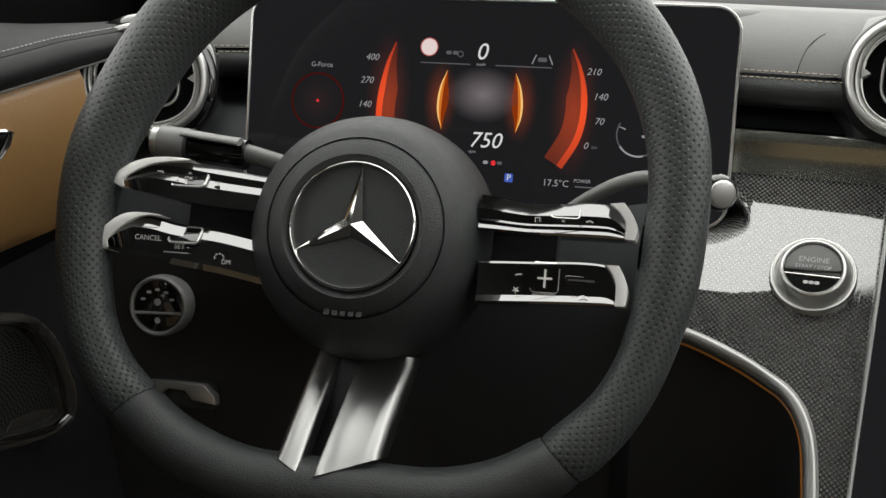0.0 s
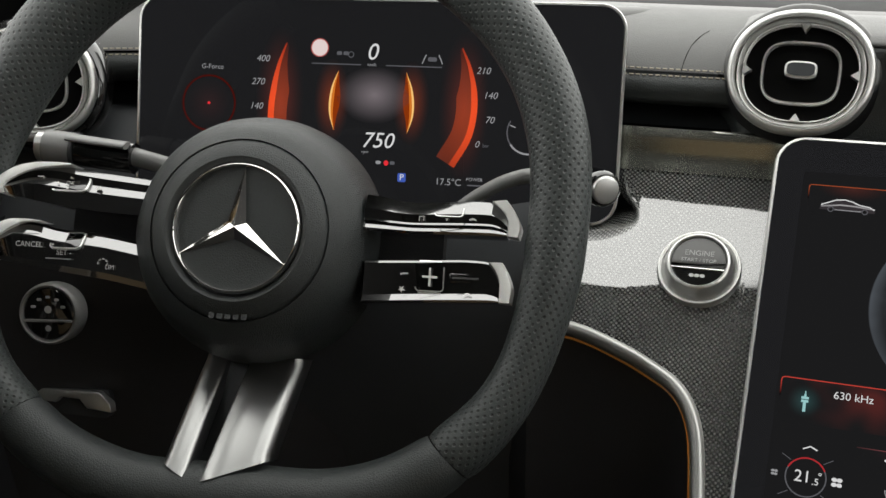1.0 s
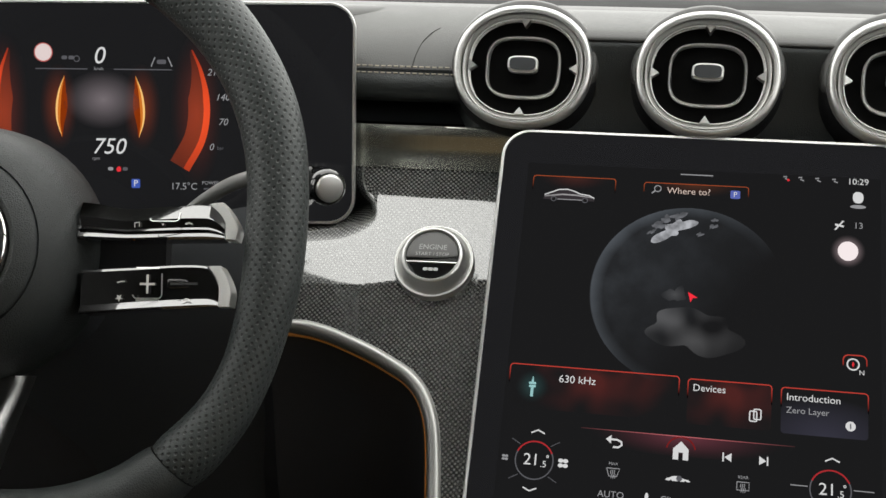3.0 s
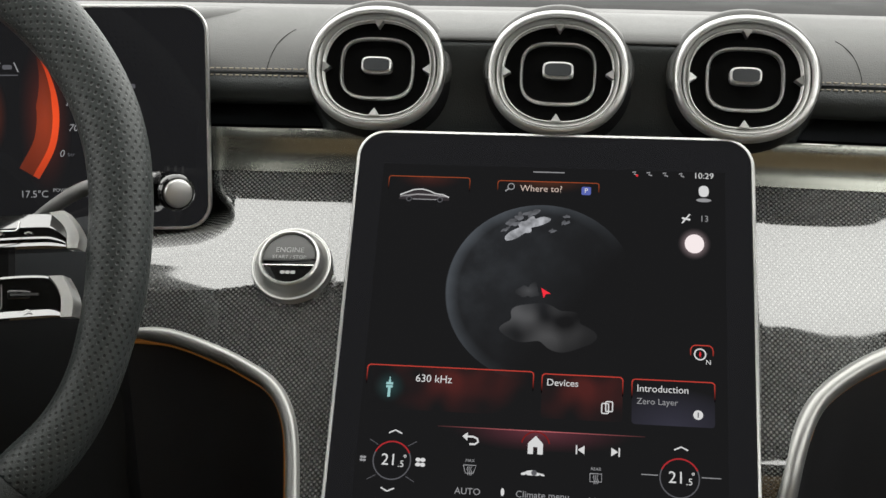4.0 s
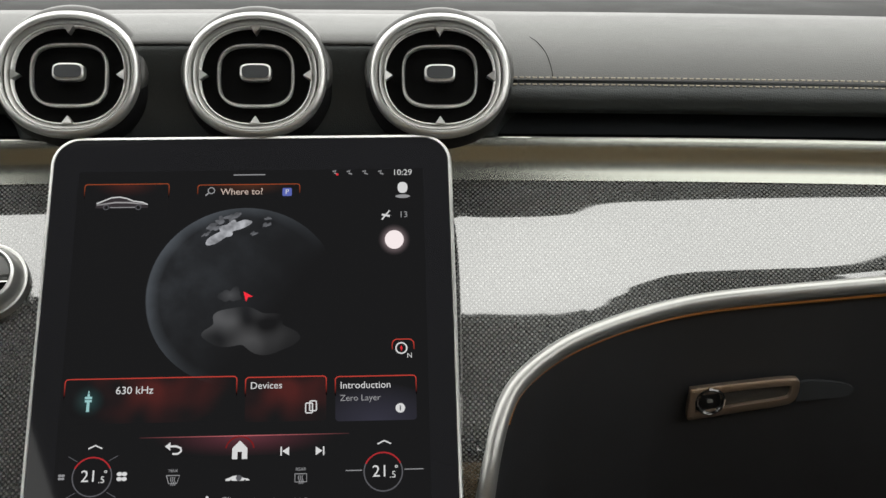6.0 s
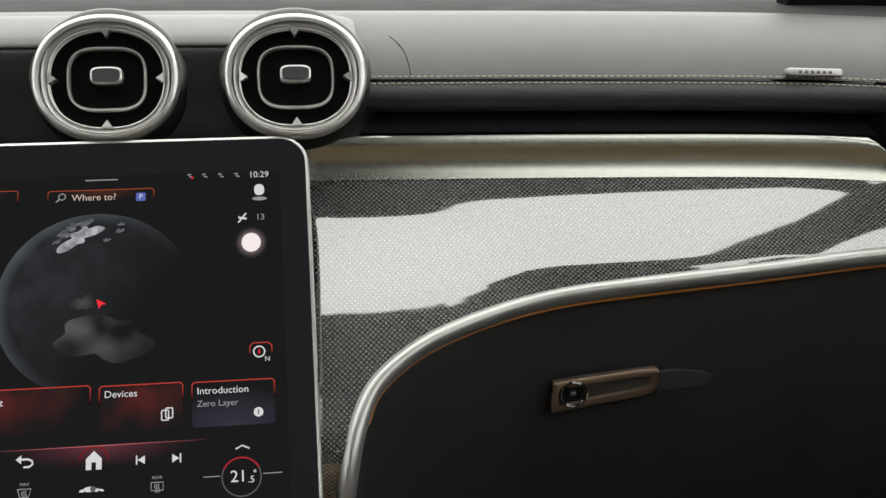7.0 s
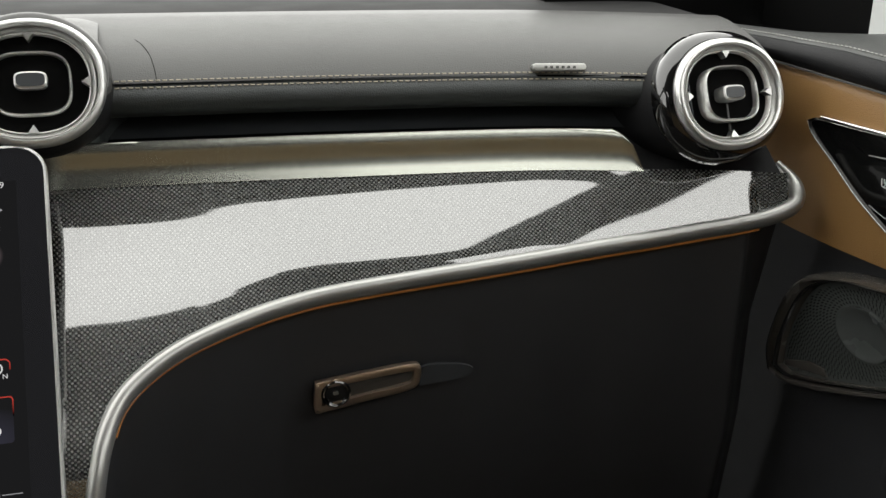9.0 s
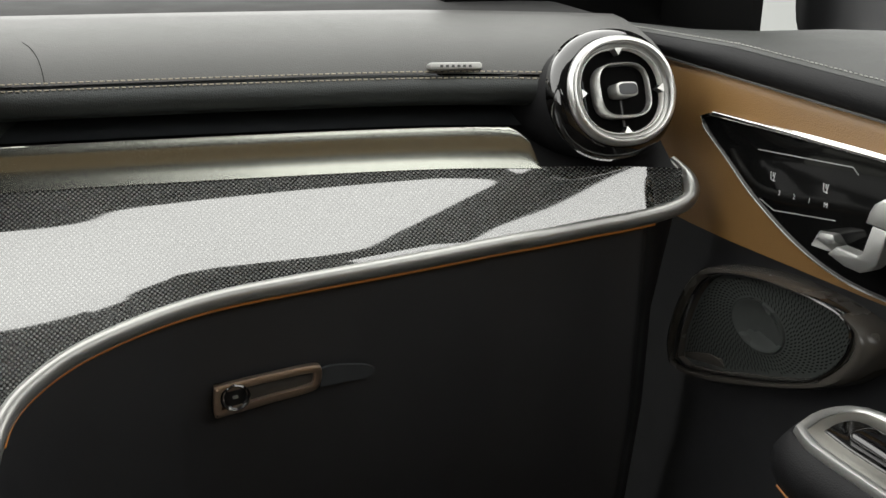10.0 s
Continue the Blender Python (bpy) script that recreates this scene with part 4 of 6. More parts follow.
# unseen roof; side openings invented for fill light, front edge bent for trim reflections
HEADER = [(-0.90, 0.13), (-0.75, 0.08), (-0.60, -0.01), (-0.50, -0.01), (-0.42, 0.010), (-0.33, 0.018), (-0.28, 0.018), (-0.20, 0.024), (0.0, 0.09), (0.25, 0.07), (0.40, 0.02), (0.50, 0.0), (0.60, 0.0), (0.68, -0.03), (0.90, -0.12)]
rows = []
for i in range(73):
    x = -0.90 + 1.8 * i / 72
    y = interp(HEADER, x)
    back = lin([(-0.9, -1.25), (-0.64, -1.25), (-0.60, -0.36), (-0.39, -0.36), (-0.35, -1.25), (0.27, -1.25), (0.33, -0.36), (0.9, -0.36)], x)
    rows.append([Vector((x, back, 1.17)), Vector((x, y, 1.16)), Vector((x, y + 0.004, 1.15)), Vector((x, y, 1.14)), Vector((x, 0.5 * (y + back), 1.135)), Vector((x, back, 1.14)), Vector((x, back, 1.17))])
tagged(sheet("ceiling", rows, HEADLINER), "unseen dark roof lining with invented openings", kind="structure")
box("ceiling_rear", (-0.66, -1.25, 1.128), (-0.33, -0.74, 1.172), HEADLINER, "unseen dark panel bounding an invented roof opening")
box("ceiling_rear", (0.27, -1.25, 1.13), (0.90, -0.85, 1.17), HEADLINER, "unseen dark panel bounding an invented roof opening")
# low black panels sized to fill the camera's view at the pillar feet
box("pillar_base", (0.50, 0.47, 0.58), (0.712, 0.49, 0.70), NEARBLACK, "black panel filling the view at the pillar's foot")
box("pillar_base", (-0.90, 0.36, 0.58), (-0.60, 0.38, 0.70), NEARBLACK, "black panel filling the view at the pillar's foot")
# unseen pillars, moved outwards until their reflection on the trim fits
tagged(tube("pillar", smooth_path([(0.74, -0.06, 1.15), (0.79, 0.24, 0.95), (0.83, 0.56, 0.70), (0.86, 0.74, 0.52)], 24), 0.03, HEADLINER, ry=0.045), "unseen dark windscreen pillar set wide for reflections", kind="structure")
tagged(tube("pillar", smooth_path([(-0.74, -0.09, 1.15), (-0.80, 0.16, 0.95), (-0.87, 0.44, 0.70), (-0.92, 0.60, 0.52)], 24), 0.03, HEADLINER, ry=0.045), "unseen dark windscreen pillar set wide for reflections", kind="structure")


# ---- doors ----
def door_frame(side):
    """Axes of a door's inner face: x along it towards the rear, y up, z into the cabin."""
    if side > 0:
        return frame_of(Vector((0.625, 0.245, 0.0)), (0.0907, -0.996, 0), (0, 0, 1))
    m = frame_of(Vector((-0.612, 0.135, 0.0)), (0.0907, -0.996, 0), (0, 0, 1))
    return m @ Matrix.Diagonal((1, 1, -1, 1))


def blade(name, outline, z0, z1, material, parent, label="", bevel=0.0015):
    return slab(name, outline, z0, z1, material, parent, label, bevel)


def soft(points, n=60):
    """A smooth closed outline through points."""
    p = [(x, y, 0) for x, y in points]
    return [(v.x, v.y) for v in smooth_path(p + [p[0]], n + 1)[:-1]]


def door(side):
    d = thing("door_card", door_frame(side), "black and tan leather door card, door shut", "car door", "front doors")
    # upper roll, sill and stitched leather top
    xs = [-0.30 + 0.05 * i for i in range(28)]
    def bent(x, y, z):
        drop_y = -0.055 * max(0.0, -x) if y > 0.63 else 0.0
        rise = 0.13 * min(0.4, x) * min(1, -z / 0.09) if z < -0.03 and y > 0.62 else 0.0
        return Vector((x, y + drop_y + rise, z))

    roll = [(0.6195, -0.008), (0.6205, -0.002), (0.6225, 0.001), (0.627, 0.004), (0.633, 0.0035), (0.6375, 0.0), (0.6388, -0.0035), (0.637, -0.006), (0.62, -0.01)]
    sill = [(0.633, -0.004), (0.6392, -0.0042), (0.6405, -0.006), (0.6428, -0.012), (0.6465, -0.05), (0.6475, -0.09), (0.63, -0.10), (0.30, -0.11)]
    sheet("rail_roll", [[bent(x, y, z) for y, z in roll] for x in xs], SHADELEATHER, d, "black leather roll under the rail")
    # driver's rail takes the near-black copy: its shade is in the colour
    sheet("top_rail", [[bent(x, y, z) for y, z in sill] for x in xs], DOORTOP if side > 0 else SHADELEATHER, d, "dark leather top rail with pale stitching")
    tube("piping", [Vector((x, 0.6208, 0.0012)) for x in xs[4:]], 0.0008, GREYPLASTIC, d, "thin pale edge line", seg=6)
    vs, fs = [], []
    for i in range(230):
        x = -0.16 + 0.0042 * i
        k = len(vs)
        for a, b in ((0, -0.0004), (0.0028, -0.0004), (0.0028, 0.0004), (0, 0.0004)):
            vs.append((x + a, 0.6413 + b * 0.3 - 0.055 * max(0, -x), -0.0075 + b))
        for a, b in ((0.0005, 0), (0.0023, 0)):
            vs.append((x + a, 0.6421 - 0.055 * max(0, -x), -0.0072 + b))
        fs += [(k, k + 1, k + 5, k + 4), (k + 2, k + 3, k + 4, k + 5), (k + 1, k + 2, k + 5), (k + 3, k, k + 4)]
    link("stitching", mesh_of("stitching", vs, fs, False), PALETHREAD, d, "pale thread stitching")
    # tan field
    low = 0.502 if side > 0 else 0.518
    rows = []
    for i in range(29):
        x = (-0.10 if side > 0 else -0.012) + 0.04 * i
        rows.append([Vector((x, y, z)) for y, z in ((low + 0.05 * max(0, x), -0.012), (low + 0.004 + 0.05 * max(0, x), -0.003), (0.535, 0.0), (0.58, 0.0015), (0.613, 0.0), (0.620, -0.003), (0.622, -0.008))])
    sheet("tan_panel", rows, TAN, d, "tan brown leather panel")
    # lower body
    rows = []
    for i in range(29):
        x = -0.30 + 0.045 * i
        rows.append([Vector((x, y, z)) for y, z in ((0.515, -0.006), (0.50, -0.010), (0.40, -0.008), (0.25, -0.004), (0.12, 0.0), (0.0, -0.02))])
    sheet("lower_panel", rows, DARK, d, "black lower door panel")
    # glossy control panel with bright edge
    whole, d = d, new("control_unit")
    d.parent, d.location = whole, (0.0, 0, 0) if side > 0 else (0.084, 0.008, 0)
    shape = soft([(-0.018, 0.588), (-0.008, 0.5915), (0.04, 0.596), (0.10, 0.600), (0.166, 0.6025), (0.30, 0.604), (0.42, 0.60), (0.44, 0.57), (0.40, 0.53), (0.30, 0.522), (0.19, 0.5215), (0.135, 0.521), (0.093, 0.529), (0.045, 0.548), (0.012, 0.567), (-0.014, 0.582)], 120)
    blade("control_panel", shape, -0.001, 0.003, DOORGLOSS, d, "glossy black switch panel")
    ring_band("panel_edge", shape, [(0.0, 0.0), (0.0012, 0.001), (0.0012, 0.0038), (0.0, 0.0044), (-0.0006, 0.003)], CHROME, d, "bright chrome edge")
    tube("chrome_line", [Vector((x, 0.5935 + 0.057 * x - 0.05 * x * x, 0.004)) for x in [-0.004 + 0.012 * i for i in range(30)]], 0.0018, CHROME, d, "bright chrome line", seg=8)
    strip = MARK
    for x, y in ((0.060, 0.566), (0.108, 0.5715)):
        for ln in (((0, 0.003), (0.0008, -0.002), (0.0045, -0.0024)), ((0.0022, 0.003), (0.0026, 0.0)), ((0.0042, 0.0033), (0.0034, -0.0018))):
            strip_line("seat_symbol", ln, 0.0007, strip, d, (x, y, 0.0034))
    for i, c in enumerate("321M"):
        words(c, 0.0046, strip, d, (0.0690 + 0.0138 * i, 0.5572 + 0.0014 * i, 0.0034))
    strip_line("groove_line", [(0.045 + 0.005 * i, 0.580 + 0.0006 * i + (-0.004 if i > 17 else 0)) for i in range(19)], 0.0007, GREYLINE, d, (0, 0, 0.0034))
    strip_line("groove_line", [(0.052 + 0.005 * i, 0.5485 - 0.0022 * min(i, 3) + 0.0009 * i) for i in range(15)], 0.0007, GREYLINE, d, (0, 0, 0.0034))
    # release lever
    arm = [(0.1340, 0.5392), (0.1400, 0.5456), (0.1570, 0.5460), (0.1605, 0.5480), (0.1650, 0.5668), (0.1768, 0.5668), (0.1722, 0.5450), (0.1680, 0.5405), (0.1606, 0.5364), (0.1480, 0.5362)]
    slab("release_lever", arm[::-1], 0.009, 0.018, SILVER, d, "slim satin silver door lever", 0.0014)
    slab("lever_end", [(0.1625, 0.5672), (0.1632, 0.5742), (0.1660, 0.5800), (0.1725, 0.5848), (0.1835, 0.5852), (0.1850, 0.5672)][::-1], 0.007, 0.0205, SILVER, d, "rounded silver lever end", 0.002)
    base = [(0.1040, 0.5330), (0.1100, 0.5445), (0.1270, 0.5480), (0.1340, 0.5430), (0.1270, 0.5345)]
    top = [(0.1205, 0.5440), (0.1228, 0.5490), (0.1340, 0.5508), (0.1365, 0.5472), (0.1295, 0.5425)]
    b = bmesh.new()
    lo, hi = [[b.verts.new((x, y, z)) for x, y in ring] for ring, z in ((base, 0.003), (top, 0.0155))]
    for i in range(5):
        b.faces.new((lo[i], lo[(i + 1) % 5], hi[(i + 1) % 5], hi[i]))
    b.faces.new(hi)
    bmesh.ops.bevel(b, geom=b.edges[:], offset=0.0007, segments=2, affect="EDGES", profile=0.5)
    part("lock_button", b, SILVER, d, "faceted silver lock button")
    d = whole
    # loudspeaker
    outer = soft([(-0.0196, 0.3985), (-0.0272, 0.414), (-0.0176, 0.4546), (-0.0006, 0.4786), (0.0157, 0.4878), (0.056, 0.4988), (0.0998, 0.5048), (0.1355, 0.505), (0.1648, 0.5002), (0.1738, 0.4913), (0.1699, 0.4749), (0.1459, 0.4524), (0.0529, 0.4123), (-0.0012, 0.3964)], 96)
    spk = soft([(-0.0088, 0.4079), (-0.0085, 0.418), (-0.0069, 0.4317), (0.0052, 0.4632), (0.0218, 0.4823), (0.0567, 0.495), (0.1005, 0.5012), (0.1409, 0.5023), (0.1529, 0.4971), (0.154, 0.4846), (0.1431, 0.4666), (0.121, 0.4488), (0.0514, 0.4212), (0.0042, 0.4067)], 96)
    loud = thing("loudspeaker", pose(0, 0, 0), "", "")
    loud.parent = d

    def between(k):
        return [(p[0] + (q[0] - p[0]) * k, p[1] + (q[1] - p[1]) * k) for p, q in zip(outer, spk)]

    sheet("bezel", [[Vector((x, y, z)) for x, y in between(k)] for k, z in ((0, -0.014), (0.02, 0.002), (0.12, 0.0085), (0.35, 0.0125), (0.6, 0.0125), (0.82, 0.0095), (0.93, 0.0105), (1.0, 0.009), (1.03, 0.003))], BEZEL, loud, "dark satin bezel", closed=True)
    ring_band("grille_edge", spk, [(0.0, 0.004), (0.0003, 0.0118), (0.0014, 0.0128), (0.0024, 0.0118), (0.0026, 0.004)], PIANO, loud, "glossy black inner edge")
    slab("badge", [(-0.0050, 0.4085), (0.0400, 0.4190), (0.0350, 0.4240), (0.0200, 0.4225), (-0.0062, 0.4125)], 0.004, 0.0056, BEZEL, loud, "small dark name plate", 0.0004)
    slab("grille", grow(spk, 0.0005), -0.001, 0.0045, GRILLE, loud, "fine perforated dark metal grille", 0.001)
    cone = [(0.0001, 0.0046), (0.010, 0.0050), (0.0225, 0.0056), (0.0245, 0.0066), (0.0262, 0.0064), (0.0268, 0.0046)]
    lathe("cone_disc", cone, CONE, loud, seg=48, cap=False).matrix_basis = pose(0.0675, 0.4635, 0.0) @ Matrix.Diagonal((1.02, 0.66, 1, 1))
    vs, fs = [], []
    rnd = random.Random(4)
    for ring in range(34):
        r = 0.030 + 0.0036 * ring
        n = int(2 * math.pi * r / 0.0036)
        for j in range(n):
            a = 2 * math.pi * j / n + ring * 0.35
            x, y = 0.0675 + r * math.cos(a), 0.4635 + r * 0.66 * math.sin(a)
            if not inside(x, y, grow(spk, -0.003)):
                continue
            k = len(vs)
            c, s = math.cos(a + 0.6), math.sin(a + 0.6)
            for u, w in ((-0.0012, -0.00036), (0.0012, -0.00036), (0.0012, 0.00036), (-0.0012, 0.00036)):
                vs.append((x + u * c - w * s, y + u * s + w * c, 0.0049))
            fs.append((k, k + 1, k + 2, k + 3))
    tagged(link("perforation", mesh_of("perforation", vs, fs, False), NEARBLACK, loud), kind="stuff")
    # armrest with window switch
    plate = soft([(0.199, 0.084), (0.1905, 0.062), (0.192, 0.040), (0.205, 0.030), (0.28, 0.026), (0.50, 0.024), (0.55, 0.030), (0.56, 0.055), (0.54, 0.082), (0.40, 0.090), (0.26, 0.091), (0.215, 0.090)], 90)
    levels = ((-0.004, 0.466), (0.003, 0.4655), (0.008, 0.462), (0.0115, 0.456), (0.0125, 0.448), (0.0105, 0.439), (0.006, 0.432), (-0.008, 0.418), (-0.027, 0.408))
    sheet("armrest", [[Vector((x, y, z)) for x, z in grow(plate, g)] for g, y in levels], SHADELEATHER, d, "black leather armrest", closed=True, cap=True)
    tube("light_strip", [Vector((x, 0.4385, z)) for x, z in grow(plate, 0.0108)[-22:]], 0.0006, AMBER, d, "thin amber ambient light strip", seg=6)
    box_of = [Vector((x, y, z)) for x, y, z in ((0.30, 0.41, -0.01), (0.60, 0.41, -0.01))]
    tube("armrest_foot", [v + Vector((0, 0.02, 0.03)) for v in box_of], 0.03, DARK, d, ry=0.018, power=4)
    base = Matrix(((1, 0, 0, 0), (0, 0, 1, 0.4655), (0, -1, 0, 0.0), (0, 0, 0, 1)))
    flatplan = [(x, -z) for x, z in plate]
    ob = slab("switch_plate", flatplan, -0.002, 0.003, WEAVE2, d, "light textured silver switch plate", 0.002)
    ob.matrix_basis = base
    ob = ring_band("plate_edge", flatplan, [(0.001, -0.004), (0.0025, 0.001), (0.0012, 0.0045), (-0.0022, 0.0052), (-0.0045, 0.0035), (-0.004, 0.0)], SILVER, d, "satin silver rounded plate edge")
    ob.matrix_basis = base
    ob = slab("switch_recess", [(x, -z) for x, z in soft([(0.2075, 0.0735), (0.2035, 0.060), (0.2055, 0.049), (0.225, 0.044), (0.27, 0.043), (0.285, 0.055), (0.27, 0.072), (0.235, 0.0755)], 50)], 0.002, 0.0042, PIANO, d, "glossy black window switch", 0.001)
    ob.matrix_basis = base
    ob = slab("window_switch", [(x + 0.236, y - 0.0595) for x, y in rrect(0.036, 0.019, 0.006)], 0.003, 0.008, PIANO, d, "", 0.0025)
    ob.matrix_basis = base
    if side < 0:
        for o in d.children:
            if o.name.startswith(("armrest", "switch_", "plate_edge", "window_switch")) or (o.name.startswith("light_strip")):
                o.location.x += 0.16
        loud.location.x = 0.07
    return d


def inside(x, y, outline):
    hit, n = False, len(outline)
    for i in range(n):
        (a, b), (c, e) = outline[i - 1], outline[i]
        if (b > y) != (e > y) and x < (c - a) * (y - b) / (e - b) + a:
            hit = not hit
    return hit


STALKGREY = plastic("stalk_grey", (0.22, 0.22, 0.215), 0.38)
GREYPLASTIC = plastic("grey_plastic", (0.10, 0.10, 0.10), 0.4)
FACE = plastic("button_face", (0.07, 0.07, 0.068), 0.35)
MARK = mat("white_print", (0.75, 0.75, 0.73), 0.5)
GREYLINE = mat("grey_line", (0.4, 0.4, 0.4), 0.4)
BEZEL = plastic("dark_satin_bezel", (0.055, 0.050, 0.044), 0.24)
GRILLE = plastic("dark_grille", (0.055, 0.060, 0.057), 0.33)
CONE = plastic("spun_cone", (0.05, 0.054, 0.052), 0.26)
WEAVE2 = satin("textured_silver", (0.5, 0.49, 0.45), 0.35)
door(1)
door(-1)


# ---- start button ----
B = frame_of(Vector((-0.158, 0.2445, 0.5115)), (1, 0.03, 0.02), (0, 0.74, 0.67))
button = thing("start_button", B, "round silver engine start button set in the woven trim", "button")
lathe("base_ring", [(0.0252, -0.006), (0.0252, 0.0002), (0.0247, 0.0010), (0.0240, 0.0010), (0.0235, 0.0002), (0.0222, 0.0004)], SILVER, button, "thin silver base ring", cap=False)
lathe("ring", [(0.0232, -0.003), (0.0230, 0.0006), (0.0222, 0.0012), (0.0206, 0.0050), (0.0194, 0.0086), (0.0184, 0.0098), (0.0174, 0.0099), (0.0167, 0.0090), (0.0165, 0.0072), (0.0165, -0.002)], SILVER, button, "satin silver conical bezel", cap=False)
disc = [(0.0163 * math.cos(2 * math.pi * j / 48), 0.0163 * math.sin(2 * math.pi * j / 48)) for j in range(48)]
up = [(x, y) for x, y in disc if y > -0.0040]
slab("push_face", [(0.0158, -0.0040)] + up + [(-0.0158, -0.0040)], -0.002, 0.0084, FACE, button, "dark grey push face", 0.0006)
lowp = [(x, y) for x, y in disc if y < -0.0052]
slab("lower_face", [(-0.0154, -0.0052)] + lowp + [(0.0154, -0.0052)], -0.002, 0.0074, PIANO, button, "glossy black lower face", 0.0008)
words("ENGINE", 0.0050, GREYLINE, button, (0, 0.0052, 0.0087), "CENTER")
words("START / STOP", 0.0034, GREYLINE, button, (0, 0.0004, 0.0087), "CENTER")
slab("split_line", [(-0.0156, -0.0051), (0.0156, -0.0051), (0.0158, -0.0041), (-0.0158, -0.0041)], 0.002, 0.0080, CHROME, button, "", 0.0002)
for x in (-0.004, 0.0, 0.004):
    flat("lettering", rrect(0.003, 0.0022, 0.0008, 2), GREYLINE, button, (x * 0.8, -0.0095, 0.0078))


# ---- stalks ----
stalk = thing("gear_stalk", pose(0, 0, 0), "black column gear stalk with silver end button", "lever")
sp = smooth_path([(-0.345, 0.215, 0.530), (-0.3000, 0.197, 0.5474), (-0.2863, 0.197, 0.5573), (-0.2679, 0.197, 0.5686), (-0.2497, 0.197, 0.5741), (-0.226, 0.1955, 0.5715)], 26)
tube("arm", sp, lambda f: 0.0036 + 0.0016 * f, STALKGREY, stalk, "curved grey stalk arm", ry=lambda f: 0.003 + 0.002 * f)
tube("sleeve", [Vector((-0.248 + 0.004 * i, 0.1955, 0.5712)) for i in range(8)], 0.0098, PIANO, stalk, "ribbed glossy black sleeve", ry=0.0115, power=2.6)
for i in range(3):
    tube("rib", [Vector((-0.246 + 0.005 * i, 0.1955, 0.5714)), Vector((-0.2445 + 0.005 * i, 0.1955, 0.5714))], 0.0103, SILVER, stalk, ry=0.012, power=2.6)
kn = frame_of(Vector((-0.2080, 0.190, 0.5722)), (0.80, 0.60, 0), (0, 0.12, 0.99))
cap = lathe("end_housing", [(0.0102, -0.014), (0.0106, -0.004), (0.0102, 0.001), (0.0092, 0.002), (0.0078, 0.001)], PIANO, stalk, "glossy black end housing", cap=False)
cap.matrix_basis = kn
cap = lathe("end_button", [(0.0080, 0.0), (0.0080, 0.0032), (0.0074, 0.0044), (0.0066, 0.0046), (0.0001, 0.0047)], SILVER, stalk, "round silver park button")
cap.matrix_basis = kn

wiper = thing("indicator_stalk", pose(0, 0, 0), "grey and black indicator stalk behind the steering wheel", "lever")
sp = smooth_path([(-0.42, 0.20, 0.535), (-0.455, 0.172, 0.560), (-0.478, 0.160, 0.5685), (-0.505, 0.158, 0.5735)], 18)
tube("arm", sp, lambda f: 0.0045 + 0.0015 * f, STALKGREY, wiper, "curved grey stalk arm")
tube("barrel", smooth_path([(-0.498, 0.158, 0.5715), (-0.52, 0.155, 0.573), (-0.5385, 0.153, 0.5745)], 8), 0.0092, PIANO, wiper, "glossy black barrel", ry=0.0098)
tube("end_sleeve", smooth_path([(-0.5375, 0.153, 0.5745), (-0.5475, 0.1515, 0.5752), (-0.557, 0.150, 0.576)], 6), 0.0104, STALKGREY, wiper, "grey rubberised twist end", ry=0.011)
tube("collar", smooth_path([(-0.5355, 0.1532, 0.5743), (-0.538, 0.153, 0.5745)], 3), 0.0106, UNDER, wiper, ry=0.0112)
tube("tip", smooth_path([(-0.5565, 0.150, 0.576), (-0.562, 0.149, 0.5763)], 3), 0.0090, SILVER, wiper, "silver tip", ry=0.0095)
tube("top_strip", smooth_path([(-0.498, 0.151, 0.5815), (-0.520, 0.1475, 0.5835), (-0.5365, 0.1455, 0.585)], 8), 0.0052, STALKGREY, wiper, "grey upper cover", ry=0.0022)

# ---- light switch and bonnet release ----
lamp = thing("light_switch", frame_of(Vector((-0.5700, 0.150, 0.4597)), (0.97, 0.24, 0.02), (-0.06, 0.26, 0.96)), "round rotary headlamp switch with grey satin rim", "switch")
lamp.scale = (0.84, 0.84, 0.84)
lathe("rim", [(0.0248, -0.01), (0.0250, 0.004), (0.0244, 0.008), (0.0230, 0.0092), (0.0214, 0.0084), (0.0206, 0.004)], STALKGREY, lamp, "grey satin rim", cap=False)
lathe("face", [(0.0208, 0.0), (0.0208, 0.0068), (0.019, 0.0078), (0.0001, 0.0082)], PIANO, lamp, "glossy black face")
slab("bar", [(-0.0195, -0.0065), (0.0195, -0.0065), (0.0195, -0.0045), (-0.0195, -0.0045)], 0.006, 0.0098, STALKGREY, lamp, "grey bar", 0.0004)
for i in range(5):
    a = radians(25 + 32.5 * i)
    flat("symbol", rrect(0.0042, 0.0022, 0.0009, 2), GREYLINE, lamp, (0.0135 * math.cos(a), 0.0135 * math.sin(a), 0.0086, 0, 0, 0))
flat("symbol", oval(0.003, 0.003, 2, 16), GREYLINE, lamp, (0, 0.0035, 0.0086))
flat("symbol", oval(0.0025, 0.0025, 2, 16), GREYLINE, lamp, (0, -0.0115, 0.0086))
release = thing("bonnet_release", frame_of(Vector((-0.568, 0.160, 0.389)), (0.985, 0.15, -0.02), (0, 0.3, 0.95)), "small silver bonnet release lever under the dash", "lever")
slab("handle", [(-0.030, 0.004), (-0.024, 0.008), (0.020, 0.009), (0.029, 0.002), (0.030, -0.004), (0.012, -0.003), (0.006, 0.003), (-0.008, 0.003), (-0.012, -0.001), (-0.030, -0.001)][::-1], 0.0, 0.008, SILVER, release, "silver pull", 0.001)
slab("bracket", rrect(0.05, 0.02, 0.004), -0.03, 0.001, UNDER, release)

